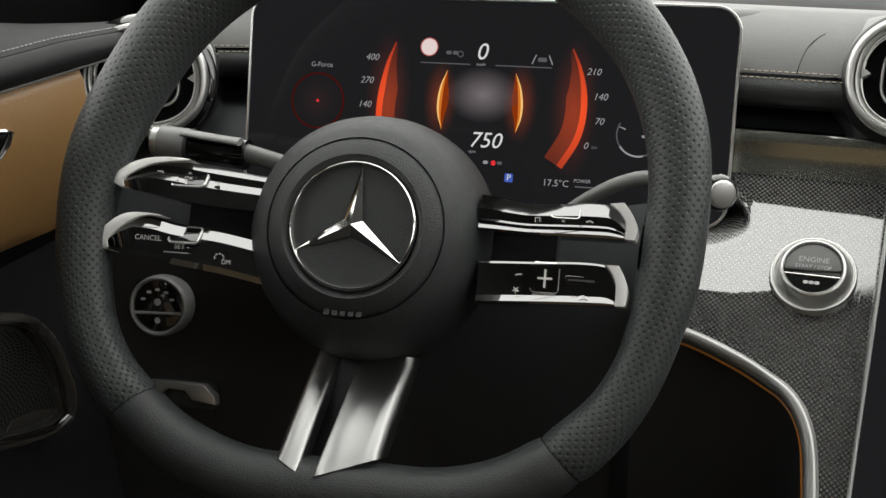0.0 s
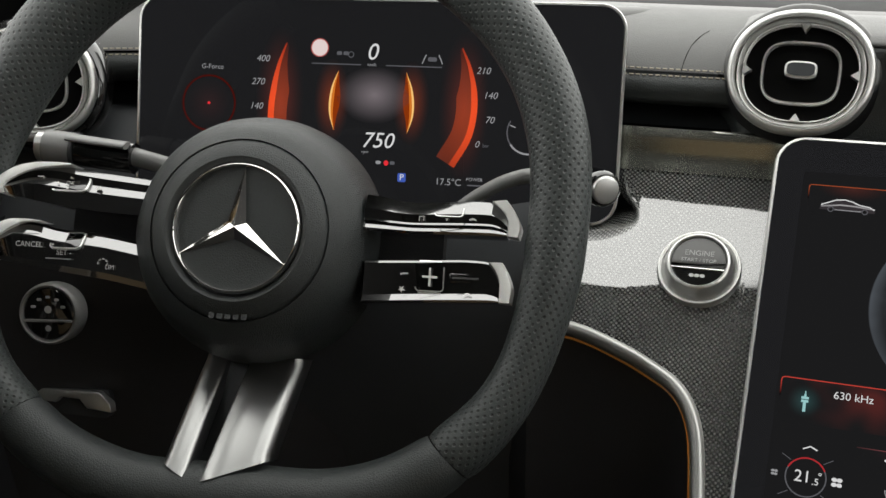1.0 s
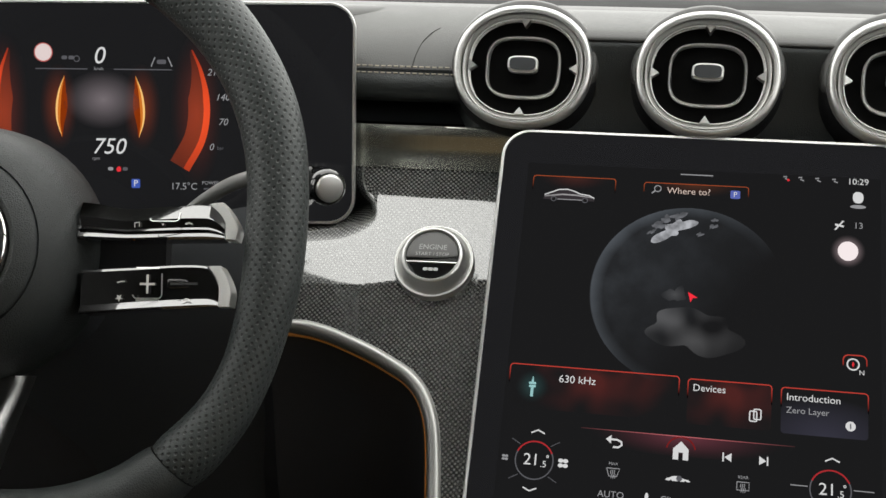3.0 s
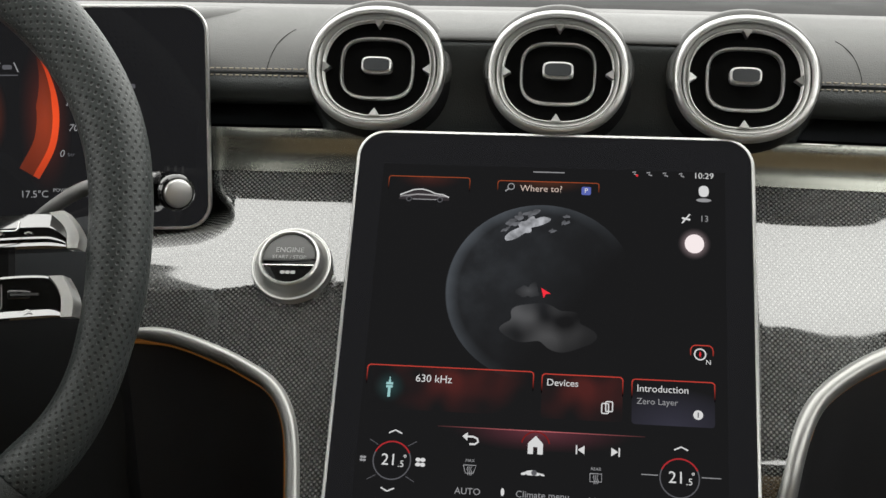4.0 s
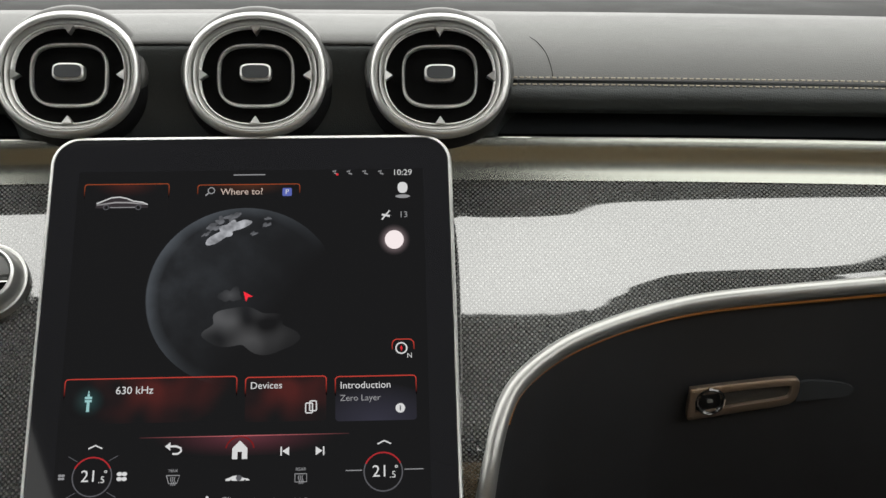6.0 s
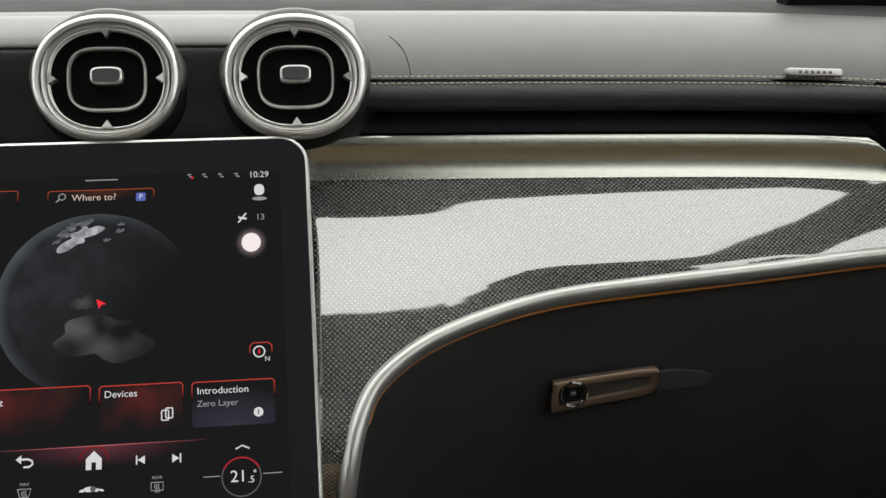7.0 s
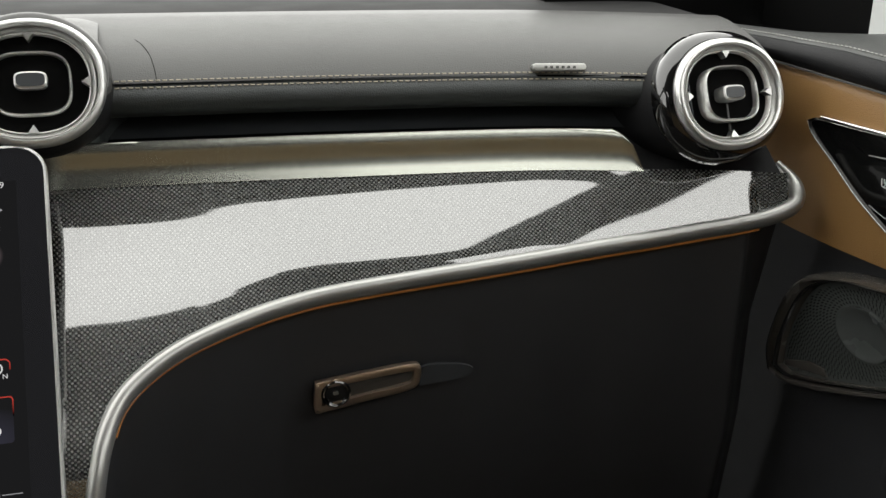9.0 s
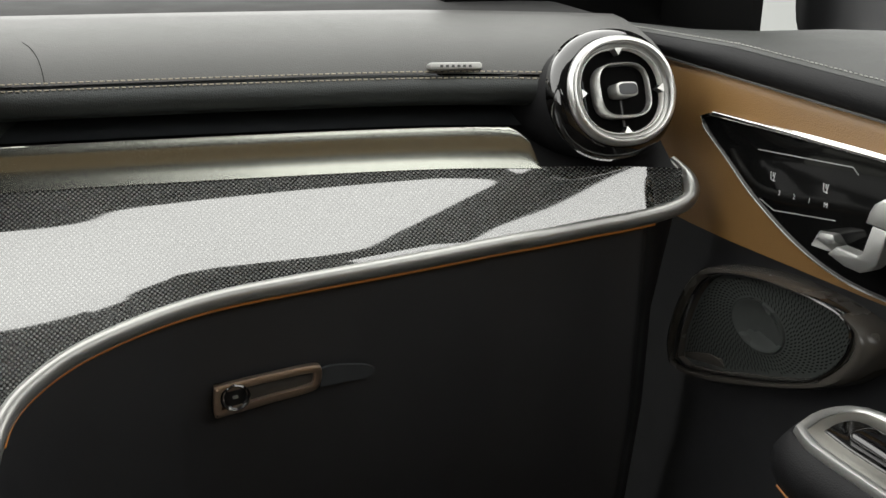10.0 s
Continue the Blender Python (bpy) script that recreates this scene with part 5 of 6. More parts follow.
# ---- glovebox details ----
G = frame_of(Vector((0.3055, 0.2405, 0.4315)), (1, 0.0, 0.088), (0, -0.04, 1))
latch = thing("glovebox_latch", G, "bronze metal glovebox latch with key lock", "latch")
plate = soft([(-0.034, 0.0095), (0.0, 0.0108), (0.032, 0.0108), (0.0355, 0.008), (0.034, -0.003), (0.029, -0.0075), (0.0, -0.010), (-0.030, -0.0125), (-0.036, -0.012)], 80)
LATCH = satin("bronze_metal", (0.52, 0.41, 0.32), 0.42)
ring_band("plate", plate, [(0.0, -0.002), (0.0, 0.0018), (-0.0015, 0.0026), (-0.005, 0.0022), (-0.006, -0.002)], LATCH, latch, "bronze surround")
slab("pull", grow(plate, -0.005), -0.002, -0.0002, BEZEL, latch)
lathe("key_lock", [(0.0098, -0.001), (0.0098, 0.0022), (0.0086, 0.0032), (0.0072, 0.0022), (0.007, 0.001), (0.0001, 0.0008)], PIANO, latch, "round key lock").matrix_basis = pose(-0.0215, -0.0005, 0.0, 0, 0, 0)
slab("key_slot", rrect(0.0035, 0.0018, 0.0006), 0.0, 0.0016, SILVER, latch).matrix_basis = pose(-0.0215, -0.0005, 0.0003)
slab("finger_recess", soft([(0.034, -0.007), (0.036, 0.006), (0.060, 0.004), (0.071, -0.001), (0.068, -0.006), (0.05, -0.007)], 50), -0.002, 0.0003, UNDER, latch, "shallow finger recess")
groove = thing("glovebox_seam", pose(0, 0, 0), "narrow dark shut line of the glovebox lid", "seam", kind="structure")
tube("gap_line", [Vector((0.2175, 0.2385, 0.478)), Vector((0.2170, 0.2395, 0.44)), Vector((0.2165, 0.240, 0.36)), Vector((0.216, 0.25, 0.27))], 0.0008, NEARBLACK, groove, seg=6)

# ---- badge on the pad ----
badge = thing("airbag_badge", frame_of(Vector((0.4505, sy(0.4505) - 0.0002, 0.6225)), (1, -0.06, -0.02), (0, 0.3, 0.95)), "small raised grey airbag badge on the dash pad", "badge")
slab("plate", rrect(0.0375, 0.0052, 0.0022), -0.006, 0.0016, TRIMSILVER, badge, "", 0.001)
for i in range(6):
    flat("lettering", rrect(0.0022, 0.0018, 0.0004, 2), PAD, badge, (-0.010 + 0.004 * i, 0, 0.0017))

# ---- sensor pod behind the display ----
pod = thing("sensor_pod", pose(0, 0, 0), "smooth grey pod on the dash behind the display", "dash pod")
rows = []
for i in range(14):
    f = i / 13
    x = -0.205 - 0.12 * f
    y = 0.405 - 0.055 * f ** 0.7
    h = 0.011 * math.sin(math.pi * min(1, 0.12 + f * 0.6)) ** 0.5
    w = 0.012 + 0.03 * f
    rows.append([Vector((x, y + w * math.cos(a), 0.6375 + h * math.sin(a))) for a in [math.pi * j / 10 for j in range(11)]])
sheet("shell", rows, PAD, pod)

# ---- window corner and outside mirror ----
# driver's panel kept low, only to black out the view's corner
box("sail_panel", (-0.76, 0.20, 0.60), (-0.74, 0.80, 0.70), NEARBLACK, "black corner panel ahead of the side window")
box("sail_panel", (0.70, 0.335, 0.62), (0.71, 0.80, 0.80), NEARBLACK, "black corner panel ahead of the side window")
# backdrop added to dim the bright surround seen through the window
box("backdrop", (1.60, -0.2, 0.2), (1.63, 4.0, 1.0), mat("pale_backdrop", (0.19, 0.195, 0.19), 0.8), "pale grey backdrop added beyond the side window")
mirror = thing("outside_mirror", pose(0.955, 0.45, 0.585), "dark outside mirror beyond the side window", "mirror")
rows = []
for i in range(13):
    a = math.pi * i / 12
    rows.append([Vector((0.12 * math.cos(a), 0.045 * math.sin(b) * math.sin(a) ** 0.5, 0.06 + 0.075 * math.cos(b) * math.sin(a) ** 0.4)) for b in [2 * math.pi * j / 20 for j in range(20)]])
sheet("shell", rows, DARK, mirror, "dark mirror housing", closed=True)


# ---- display graphics ----
def glow(name, color, power=1.0):
    return mat(name, (0.0, 0.0, 0.0), 0.04, spec=0.16, emit=color, power=power)


def fading(name, color, axis, lo, hi, power=1.0, base=(0, 0, 0)):
    """Display light that fades along an object axis from lo (full) to hi (none)."""
    m = mat(name, (0, 0, 0), 0.04, spec=0.16)
    n = Net(m)
    sep = n.node("ShaderNodeSeparateXYZ")
    n.link(n.coord("Object"), sep.inputs[0])
    f = n.range(sep.outputs[axis], hi, lo)
    n.link(n.mix(f, base, color), n.b.inputs["Emission Color"])
    n.b.inputs["Emission Strength"].default_value = power
    return m


WHITE = glow("display_white", (0.66, 0.66, 0.66))
SOFTW = glow("display_grey", (0.29, 0.29, 0.30))
DIM = glow("display_dim", (0.10, 0.10, 0.11))
BLUE = glow("display_blue", (0.10, 0.13, 0.42))
RED = glow("display_red", (0.72, 0.03, 0.04))
REDDARK = glow("display_deep_red", (0.18, 0.012, 0.012))
TEAL = glow("display_teal", (0.30, 0.55, 0.55))


def ui(u, v, layer=0):
    return (u, v - 0.011 * u, -0.0004 + 0.00012 * layer)


def arch(w, h, r, n=6):
    """Open outline: up the left side, over the top and down the right."""
    pts = [(-w / 2, -h)]
    for i in range(n + 1):
        a = radians(180 - 90 * i / n)
        pts.append((-w / 2 + r + r * math.cos(a), -r + r * math.sin(a)))
    for i in range(n + 1):
        a = radians(90 - 90 * i / n)
        pts.append((w / 2 - r + r * math.cos(a), -r + r * math.sin(a)))
    return pts + [(w / 2, -h)]


def circle_line(name, r, width, material, parent, at, a0=0, a1=360, ry=None):
    ry = ry or r
    n = max(8, int((a1 - a0) / 7))
    return strip_line(name, [(r * math.cos(radians(a0 + (a1 - a0) * i / n)), ry * math.sin(radians(a0 + (a1 - a0) * i / n))) for i in range(n + 1)], width, material, parent, at)


def haze_material(name, hot, rx, ry, cx=0.0, cy=0.0, patchy=False, sharp=1.6):
    """Soft patch of display light over the glass, brightest at (cx, cy) and gone at rx and ry from there."""
    m = mat(name, (0, 0, 0), 0.04)
    n = Net(m)
    sep = n.node("ShaderNodeSeparateXYZ")
    n.link(n.coord("Object"), sep.inputs[0])
    dx = n.math("DIVIDE", n.math("SUBTRACT", sep.outputs[0], cx), rx)
    dy = n.math("DIVIDE", n.math("SUBTRACT", sep.outputs[1], cy), ry)
    d = n.math("SQRT", n.math("ADD", n.math("MULTIPLY", dx, dx), n.math("MULTIPLY", dy, dy)))
    g = n.math("POWER", n.range(d, 1.0, 0.0), sharp)
    if patchy:
        g = n.math("MULTIPLY", g, n.range(n.noise(42, 1), 0.38, 0.68, 0.0, 1.3), clamp=True)
    over_glass(n, hot, g)
    return m


def over_glass(n, color, strength):
    """Turns a material into light laid over the glass behind it."""
    e, t, add = n.node("ShaderNodeEmission"), n.node("ShaderNodeBsdfTransparent"), n.node("ShaderNodeAddShader")
    if isinstance(color, tuple):
        e.inputs[0].default_value = (*color, 1)
    else:
        n.link(color, e.inputs[0])
    n.link(strength, e.inputs[1])
    n.link(e.outputs[0], add.inputs[0])
    n.link(t.outputs[0], add.inputs[1])
    n.link(add.outputs[0], n.t.nodes["Material Output"].inputs[0])


S = touchscreen
LINE = fading("card_line", (0.52, 0.05, 0.035), 1, -0.001, -0.010, 1.0)
AMBERLINE = fading("amber_line", (0.34, 0.065, 0.022), 1, -0.001, -0.008, 1.0)
CARD = haze_material("card_red", (0.06, 0.006, 0.004), 0.046, 0.026, 0.0, -0.004, True, 1.0)
CARD2 = haze_material("card_violet", (0.024, 0.023, 0.038), 0.040, 0.022, 0.0, -0.026, False, 0.8)
flat("picture_area", [(-0.103, -0.16), (0.103, -0.16), (0.103, 0.0955), (-0.103, 0.0955)], glow("display_black", (0.0108, 0.0108, 0.0114)), S, ui(0, 0, 0))
for u0, u1, m in ((-0.1011, -0.0053, CARD), (-0.0004, 0.0451, CARD), (0.0502, 0.0960, CARD2)):
    w, c = u1 - u0, (u0 + u1) / 2
    flat("card", [(x, y - 0.0128) for x, y in rrect(w, 0.0256, 0.002, 4)], m, S, ui(c, -0.0322, 1))
    strip_line("card_edge", arch(w, 0.011, 0.002), 0.0006, LINE, S, ui(c, -0.0322, 2))
flat("cover_picture", rrect(0.0195, 0.0200, 0.0005, 2), haze_material("cover_teal", (0.014, 0.05, 0.05), 0.010, 0.010), S, ui(-0.0875, -0.0450, 2))
for w, v0, v1 in ((0.0016, -0.0062, -0.0008), (0.0038, -0.0008, 0.0006), (0.0040, 0.0010, 0.0024), (0.0012, 0.0024, 0.0038), (0.0006, 0.0038, 0.0056)):
    flat("tower_symbol", [(-w / 2, v0), (w / 2, v0), (w / 2, v1), (-w / 2, v1)], TEAL, S, ui(-0.0875, -0.0450, 3))
words("630 kHz", 0.0062, WHITE, S, ui(-0.0728, -0.0395, 3))
words("Devices", 0.0057, WHITE, S, ui(0.0022, -0.0374, 3))
words("Introduction", 0.0057, WHITE, S, ui(0.0528, -0.0377, 3))
words("Zero Layer", 0.0050, SOFTW, S, ui(0.0528, -0.0450, 3))
flat("info_symbol", oval(0.0027, 0.0027, 2, 20), WHITE, S, ui(0.0868, -0.0508, 3))
flat("info_mark", rrect(0.0007, 0.003, 0.0003, 2), DIM, S, ui(0.0868, -0.0508, 4))
for dx, dy in ((0.0, 0.0), (0.0022, 0.0012)):
    strip_line("device_symbol", rrect(0.0038, 0.0056, 0.0006, 2) + [rrect(0.0038, 0.0056, 0.0006, 2)[0]], 0.0007, WHITE, S, ui(0.0355 + dx, -0.0503 + dy, 3))
strip_line("bar_edge", [(-0.058, 0), (0.058, 0)], 0.0005, haze_material("bar_red", (0.50, 0.12, 0.13), 0.062, 0.02, 0.0, 0.0, False, 1.0), S, ui(0.0, -0.0655, 2))
flat("bar_glow", [(-0.058, 0), (-0.05, -0.011), (0.05, -0.011), (0.058, 0)], haze_material("bar_fade", (0.11, 0.022, 0.034), 0.052, 0.0125), S, ui(0.0, -0.0656, 1))
flat("home_symbol", [(-0.0042, -0.0048), (-0.0012, -0.0048), (-0.0012, -0.0008), (0.0012, -0.0008), (0.0012, -0.0048), (0.0042, -0.0048), (0.0042, 0.0012), (0.0, 0.0055), (-0.0042, 0.0012)], WHITE, S, ui(-0.0025, -0.0737, 3))
circle_line("home_glow", 0.0078, 0.0008, REDDARK, S, ui(-0.0025, -0.0737, 2), 10, 170)
strip_line("back_symbol", [(-0.0035, 0.0012), (0.001, 0.0012), (0.0034, 0.0002), (0.0038, -0.0016), (0.002, -0.003), (-0.001, -0.003)], 0.0011, WHITE, S, ui(-0.0385, -0.0722, 3))
flat("back_arrow", [(-0.0052, 0.0012), (-0.0022, -0.0012), (-0.0022, 0.0036)], WHITE, S, ui(-0.0385, -0.0722, 3))
for u, sgn in ((0.0225, -1), (0.0416, 1)):
    flat("skip_symbol", [(-0.0022, -0.0024), (0.0016 if sgn > 0 else -0.0022, 0.0), (-0.0022, 0.0024)] if sgn > 0 else [(0.0022, -0.0024), (0.0022, 0.0024), (-0.0016, 0.0)], WHITE, S, ui(u, -0.0744, 3))
    flat("skip_bar", rrect(0.0008, 0.005, 0.0002, 2), WHITE, S, ui(u + 0.0022 * sgn, -0.0744, 3))
for u, v in ((-0.0825, -0.0872), (0.0767, -0.0864)):
    words("21", 0.0092, WHITE, S, ui(u - 0.0062, v, 3))
    words(".5", 0.0052, WHITE, S, ui(u + 0.0034, v - 0.0018, 3))
    circle_line("degree_mark", 0.0006, 0.0004, WHITE, S, ui(u + 0.0073, v + 0.0028, 3))
    circle_line("dial_ring", 0.0106, 0.0007, DIM, S, ui(u, v, 2), 150, 390)
    circle_line("dial_arc", 0.0106, 0.0008, glow("dial_red", (0.40, 0.025, 0.03)), S, ui(u, v, 3), 25, 155)
    strip_line("chevron", [(-0.0038, -0.0012), (0.0, 0.0006), (0.0038, -0.0012)], 0.0008, WHITE, S, ui(u + 0.0008, v + 0.0166, 3))
    strip_line("chevron", [(-0.0038, 0.0012), (0.0, -0.0006), (0.0038, 0.0012)], 0.0008, WHITE, S, ui(u - 0.0012, v - 0.0166, 3))
for du in (-0.0165, 0.0162):
    for k in range(4):
        a = radians(45 + 90 * k)
        r = 0.0012 if du < 0 else 0.0019
        flat("fan_symbol", oval(r * 0.8, r * 0.62, 2, 10), SOFTW if du < 0 else WHITE, S, ui(-0.0825 + du + r * math.cos(a), -0.0872 + r * math.sin(a), 3))
for u0, u1 in ((0.056, 0.065), (0.0885, 0.099)):
    strip_line("dial_line", [(u0, 0), (u1, 0)], 0.0005, SOFTW, S, ui(0, -0.0862, 3))
for k in range(4):
    a = radians(45 + 90 * k)
    strip_line("dial_tick", [(0.012 * math.cos(a), 0.012 * math.sin(a)), (0.019 * math.cos(a), 0.016 * math.sin(a))], 0.0004, DIM, S, ui(-0.0825, -0.0872, 2))
for u, t in ((-0.0385, "MAX"), (0.0313, "REAR")):
    words(t, 0.0024, SOFTW, S, ui(u, -0.0845, 3), "CENTER")
    shape = [(-0.0036, 0.0022), (0.0036, 0.0022), (0.0022, -0.0022), (-0.0022, -0.0022), (-0.0036, 0.0022)] if t == "MAX" else [(-0.0032, 0.0022), (0.0032, 0.0022), (0.0032, -0.0022), (-0.0032, -0.0022), (-0.0032, 0.0022)]
    strip_line("defrost_symbol", shape, 0.0005, SOFTW, S, ui(u, -0.0892, 3))
    for dx in (-0.001, 0.0, 0.001):
        strip_line("heat_symbol", [(dx, -0.0034), (dx + 0.0004, -0.0018), (dx - 0.0004, 0.0), (dx, 0.0014)], 0.0004, SOFTW, S, ui(u, -0.0892, 3))


def car_symbol(u, v, k, m, layer):
    body = [(-1, -0.18), (-0.96, 0.02), (-0.7, 0.12), (-0.45, 0.3), (-0.1, 0.36), (0.2, 0.27), (0.45, 0.1), (0.85, 0.02), (1.0, -0.12), (0.98, -0.2), (0.72, -0.2), (0.62, -0.06), (0.5, -0.2), (-0.45, -0.2), (-0.55, -0.06), (-0.67, -0.2)]
    flat("car_symbol", [(x * k, y * k * 0.78) for x, y in body], m, S, ui(u, v, layer))


car_symbol(-0.0033, -0.0893, 0.0066, WHITE, 3)
flat("car_mark", oval(0.0016, 0.0016, 2, 14), DIM, S, ui(-0.0026, -0.0888, 4))
words("AUTO", 0.0052, SOFTW, S, ui(-0.0389, -0.1016, 3), "CENTER")
words("Climate menu", 0.0052, SOFTW, S, ui(0.0025, -0.1010, 3), "CENTER")
flat("seat_symbol", oval(0.0010, 0.0022, 2, 12), WHITE, S, ui(-0.0195, -0.1005, 3))
words("A/C", 0.0052, SOFTW, S, ui(0.0310, -0.1022, 3), "CENTER")
# upper part
strip_line("pull_line", [(-0.0095, 0), (0.0095, 0)], 0.0007, SOFTW, S, ui(-0.0016, 0.0925, 2))
strip_line("card_edge", arch(0.0498, 0.009, 0.0016), 0.0005, AMBERLINE, S, ui(-0.0741, 0.0865, 2))
flat("card", [(x, y - 0.010) for x, y in rrect(0.0495, 0.020, 0.0016, 3)], haze_material("card_warm", (0.05, 0.008, 0.004), 0.022, 0.009), S, ui(-0.0741, 0.0865, 1))
carlook = fading("car_shade", (0.55, 0.53, 0.54), 1, 0.004, -0.003, 1.0, (0.02, 0.018, 0.02))
car_symbol(-0.0765, 0.0735, 0.0155, glow("car_dark", (0.035, 0.030, 0.033)), 2)
strip_line("car_line", [(-0.0148, 0.0006), (-0.0115, 0.0020), (-0.0065, 0.0042), (-0.0015, 0.0047), (0.0030, 0.0036), (0.0065, 0.0020), (0.012, 0.0012), (0.0152, -0.0004)], 0.0007, WHITE, S, ui(-0.0765, 0.0735, 3))
strip_line("car_line", [(-0.0148, -0.0004), (-0.004, 0.0012), (0.004, 0.0010), (0.0140, 0.0)], 0.0009, carlook, S, ui(-0.0765, 0.0735, 3))
strip_line("car_line", [(-0.0070, -0.0020), (0.0078, -0.0020)], 0.0005, SOFTW, S, ui(-0.0765, 0.0735, 3))
for dx in (-0.0092, 0.0098):
    circle_line("wheel_line", 0.0015, 0.0005, DIM, S, ui(-0.0765 + dx, 0.0716, 3))
strip_line("card_edge", arch(0.0608, 0.006, 0.0016), 0.0005, AMBERLINE, S, ui(-0.0017, 0.0862, 2))
flat("card", [(x, y - 0.0045) for x, y in rrect(0.0600, 0.009, 0.0016, 3)], haze_material("card_warm_small", (0.06, 0.016, 0.004), 0.028, 0.008), S, ui(-0.0017, 0.0862, 1))
words("Where to?", 0.0058, glow("display_warm", (0.58, 0.46, 0.40)), S, ui(-0.0185, 0.0812, 3))
circle_line("search_symbol", 0.0019, 0.0006, SOFTW, S, ui(-0.0240, 0.0822, 3))
strip_line("search_handle", [(-0.0014, -0.0014), (-0.0034, -0.0032)], 0.0008, SOFTW, S, ui(-0.0240, 0.0822, 3))
flat("parking_symbol", rrect(0.0056, 0.0052, 0.0008, 3), BLUE, S, ui(0.0212, 0.0812, 3))
words("P", 0.0044, WHITE, S, ui(0.0212, 0.0812, 4), "CENTER")
words("10:29", 0.0054, WHITE, S, ui(0.0905, 0.0938, 3), "CENTER")
for u, m in ((0.0500, SOFTW), (0.0585, SOFTW), (0.0680, SOFTW), (0.0775, SOFTW)):
    strip_line("status_symbol", [(-0.0016, 0.0008), (0.0004, 0.0012), (-0.0004, -0.0004), (0.0016, -0.0010)], 0.0008, m, S, ui(u, 0.0938, 3))
flat("status_mark", oval(0.0008, 0.0008, 2, 10), RED, S, ui(0.0512, 0.0926, 4))
flat("pin_symbol", oval(0.0030, 0.0036, 2.4, 18), WHITE, S, ui(0.0905, 0.0840, 3))
flat("pin_symbol", oval(0.0044, 0.0012, 2, 18), SOFTW, S, ui(0.0905, 0.0783, 2))
words("13", 0.0054, SOFTW, S, ui(0.0880, 0.0663, 3))
strip_line("signal_symbol", [(-0.0022, -0.0028), (0.0, 0.0), (0.0024, 0.003)], 0.0009, WHITE, S, ui(0.0800, 0.0660, 3))
strip_line("signal_symbol", [(-0.0022, 0.0005), (0.0026, -0.0006)], 0.0012, WHITE, S, ui(0.0800, 0.0660, 3))
moon = glow("moon_light", (0.92, 0.82, 0.82))
flat("moon_glow", oval(0.0098, 0.0102, 2, 28), haze_material("moon_haze", (0.5, 0.38, 0.40), 0.0098, 0.0102), S, ui(0.0850, 0.0505, 2))
flat("moon", oval(0.0056, 0.0059, 2, 28), moon, S, ui(0.0850, 0.0505, 3))
circle_line("compass_ring", 0.0031, 0.0008, WHITE, S, ui(0.0880, -0.0160, 3))
flat("compass_needle", [(-0.0007, 0), (0, 0.0018), (0.0007, 0), (0, -0.0018)], RED, S, ui(0.0880, -0.0160, 3))
words("N", 0.0040, WHITE, S, ui(0.0926, -0.0205, 3), "CENTER")
strip_line("card_edge", arch(0.0125, 0.006, 0.003), 0.0006, LINE, S, ui(0.0890, -0.0107, 2))


def globe_material():
    m = mat("globe_picture", (0, 0, 0), 0.04, spec=0.16)
    n = Net(m)
    co = n.coord("Object")
    ln = n.node("ShaderNodeVectorMath", operation="LENGTH")
    n.link(co, ln.inputs[0])
    sep = n.node("ShaderNodeSeparateXYZ")
    n.link(co, sep.inputs[0])
    r = n.math("DIVIDE", ln.outputs["Value"], 0.056)
    edge = n.math("MULTIPLY", n.range(r, 0.86, 0.985), n.range(r, 1.0, 0.985))
    side = n.range(n.math("SUBTRACT", sep.outputs[1], n.math("MULTIPLY", sep.outputs[0], 1.3)), -0.035, 0.075)
    cloud = n.range(n.noise(55, 5), 0.42, 0.72, 0.0, 0.030)
    haze = n.math("MULTIPLY", n.range(r, 1.0, 0.2, 0.4, 1.0), n.math("ADD", n.math("MULTIPLY", side, 0.020), 0.0))
    v = n.math("ADD", n.math("MULTIPLY", n.math("MULTIPLY", edge, side), 0.060), n.math("ADD", haze, n.math("MULTIPLY", cloud, n.math("MULTIPLY", side, 0.6))))
    over_glass(n, (0.76, 0.87, 1.0), v)
    return m


flat("map_globe", oval(0.056, 0.0545, 2, 72), globe_material(), S, ui(-0.0035, 0.0165, 1), "dark globe drawn on the display")


def blot(r, stretch, seed, spikes=0.35):
    rnd = random.Random(seed)
    ph = [rnd.uniform(0, 6.28) for _ in range(7)]
    out = []
    for j in range(60):
        a = 2 * math.pi * j / 60
        k = 1 + spikes * sum(math.sin((i + 2) * a + ph[i]) / (i + 2) for i in range(7))
        out.append((r * k * math.cos(a) * stretch, r * k * math.sin(a)))
    return out


def land(color, seed):
    m = mat("land_picture", (0, 0, 0), 0.04, spec=0.16)
    n = Net(m)
    f = n.range(n.noise(160, 5), 0.3, 0.75, 0.25, 1.2)
    n.link(n.mix(f, (0.006, 0.006, 0.006), color), n.b.inputs["Emission Color"])
    n.b.inputs["Emission Strength"].default_value = 1.0
    return m


BRIGHT_LAND = land((0.46, 0.47, 0.50), 1)
a = flat("land_patch", blot(0.0046, 2.3, 3, 0.55), BRIGHT_LAND, S, (-0.0135, 0.0565, 0.0001, 0, 0, 32))
for u, v, r, sd in ((-0.022, 0.0590, 0.0022, 5), (-0.018, 0.0630, 0.0018, 6), (-0.0105, 0.0655, 0.0022, 7), (-0.026, 0.0545, 0.0012, 8), (0.0095, 0.060, 0.0013, 9), (0.002, 0.0545, 0.0011, 10), (0.010, 0.0640, 0.0010, 12)):
    flat("land_patch", blot(r, 1.8, sd, 0.5), land((0.16, 0.165, 0.18), sd), S, (u, v, 0.0001, 0, 0, 25))
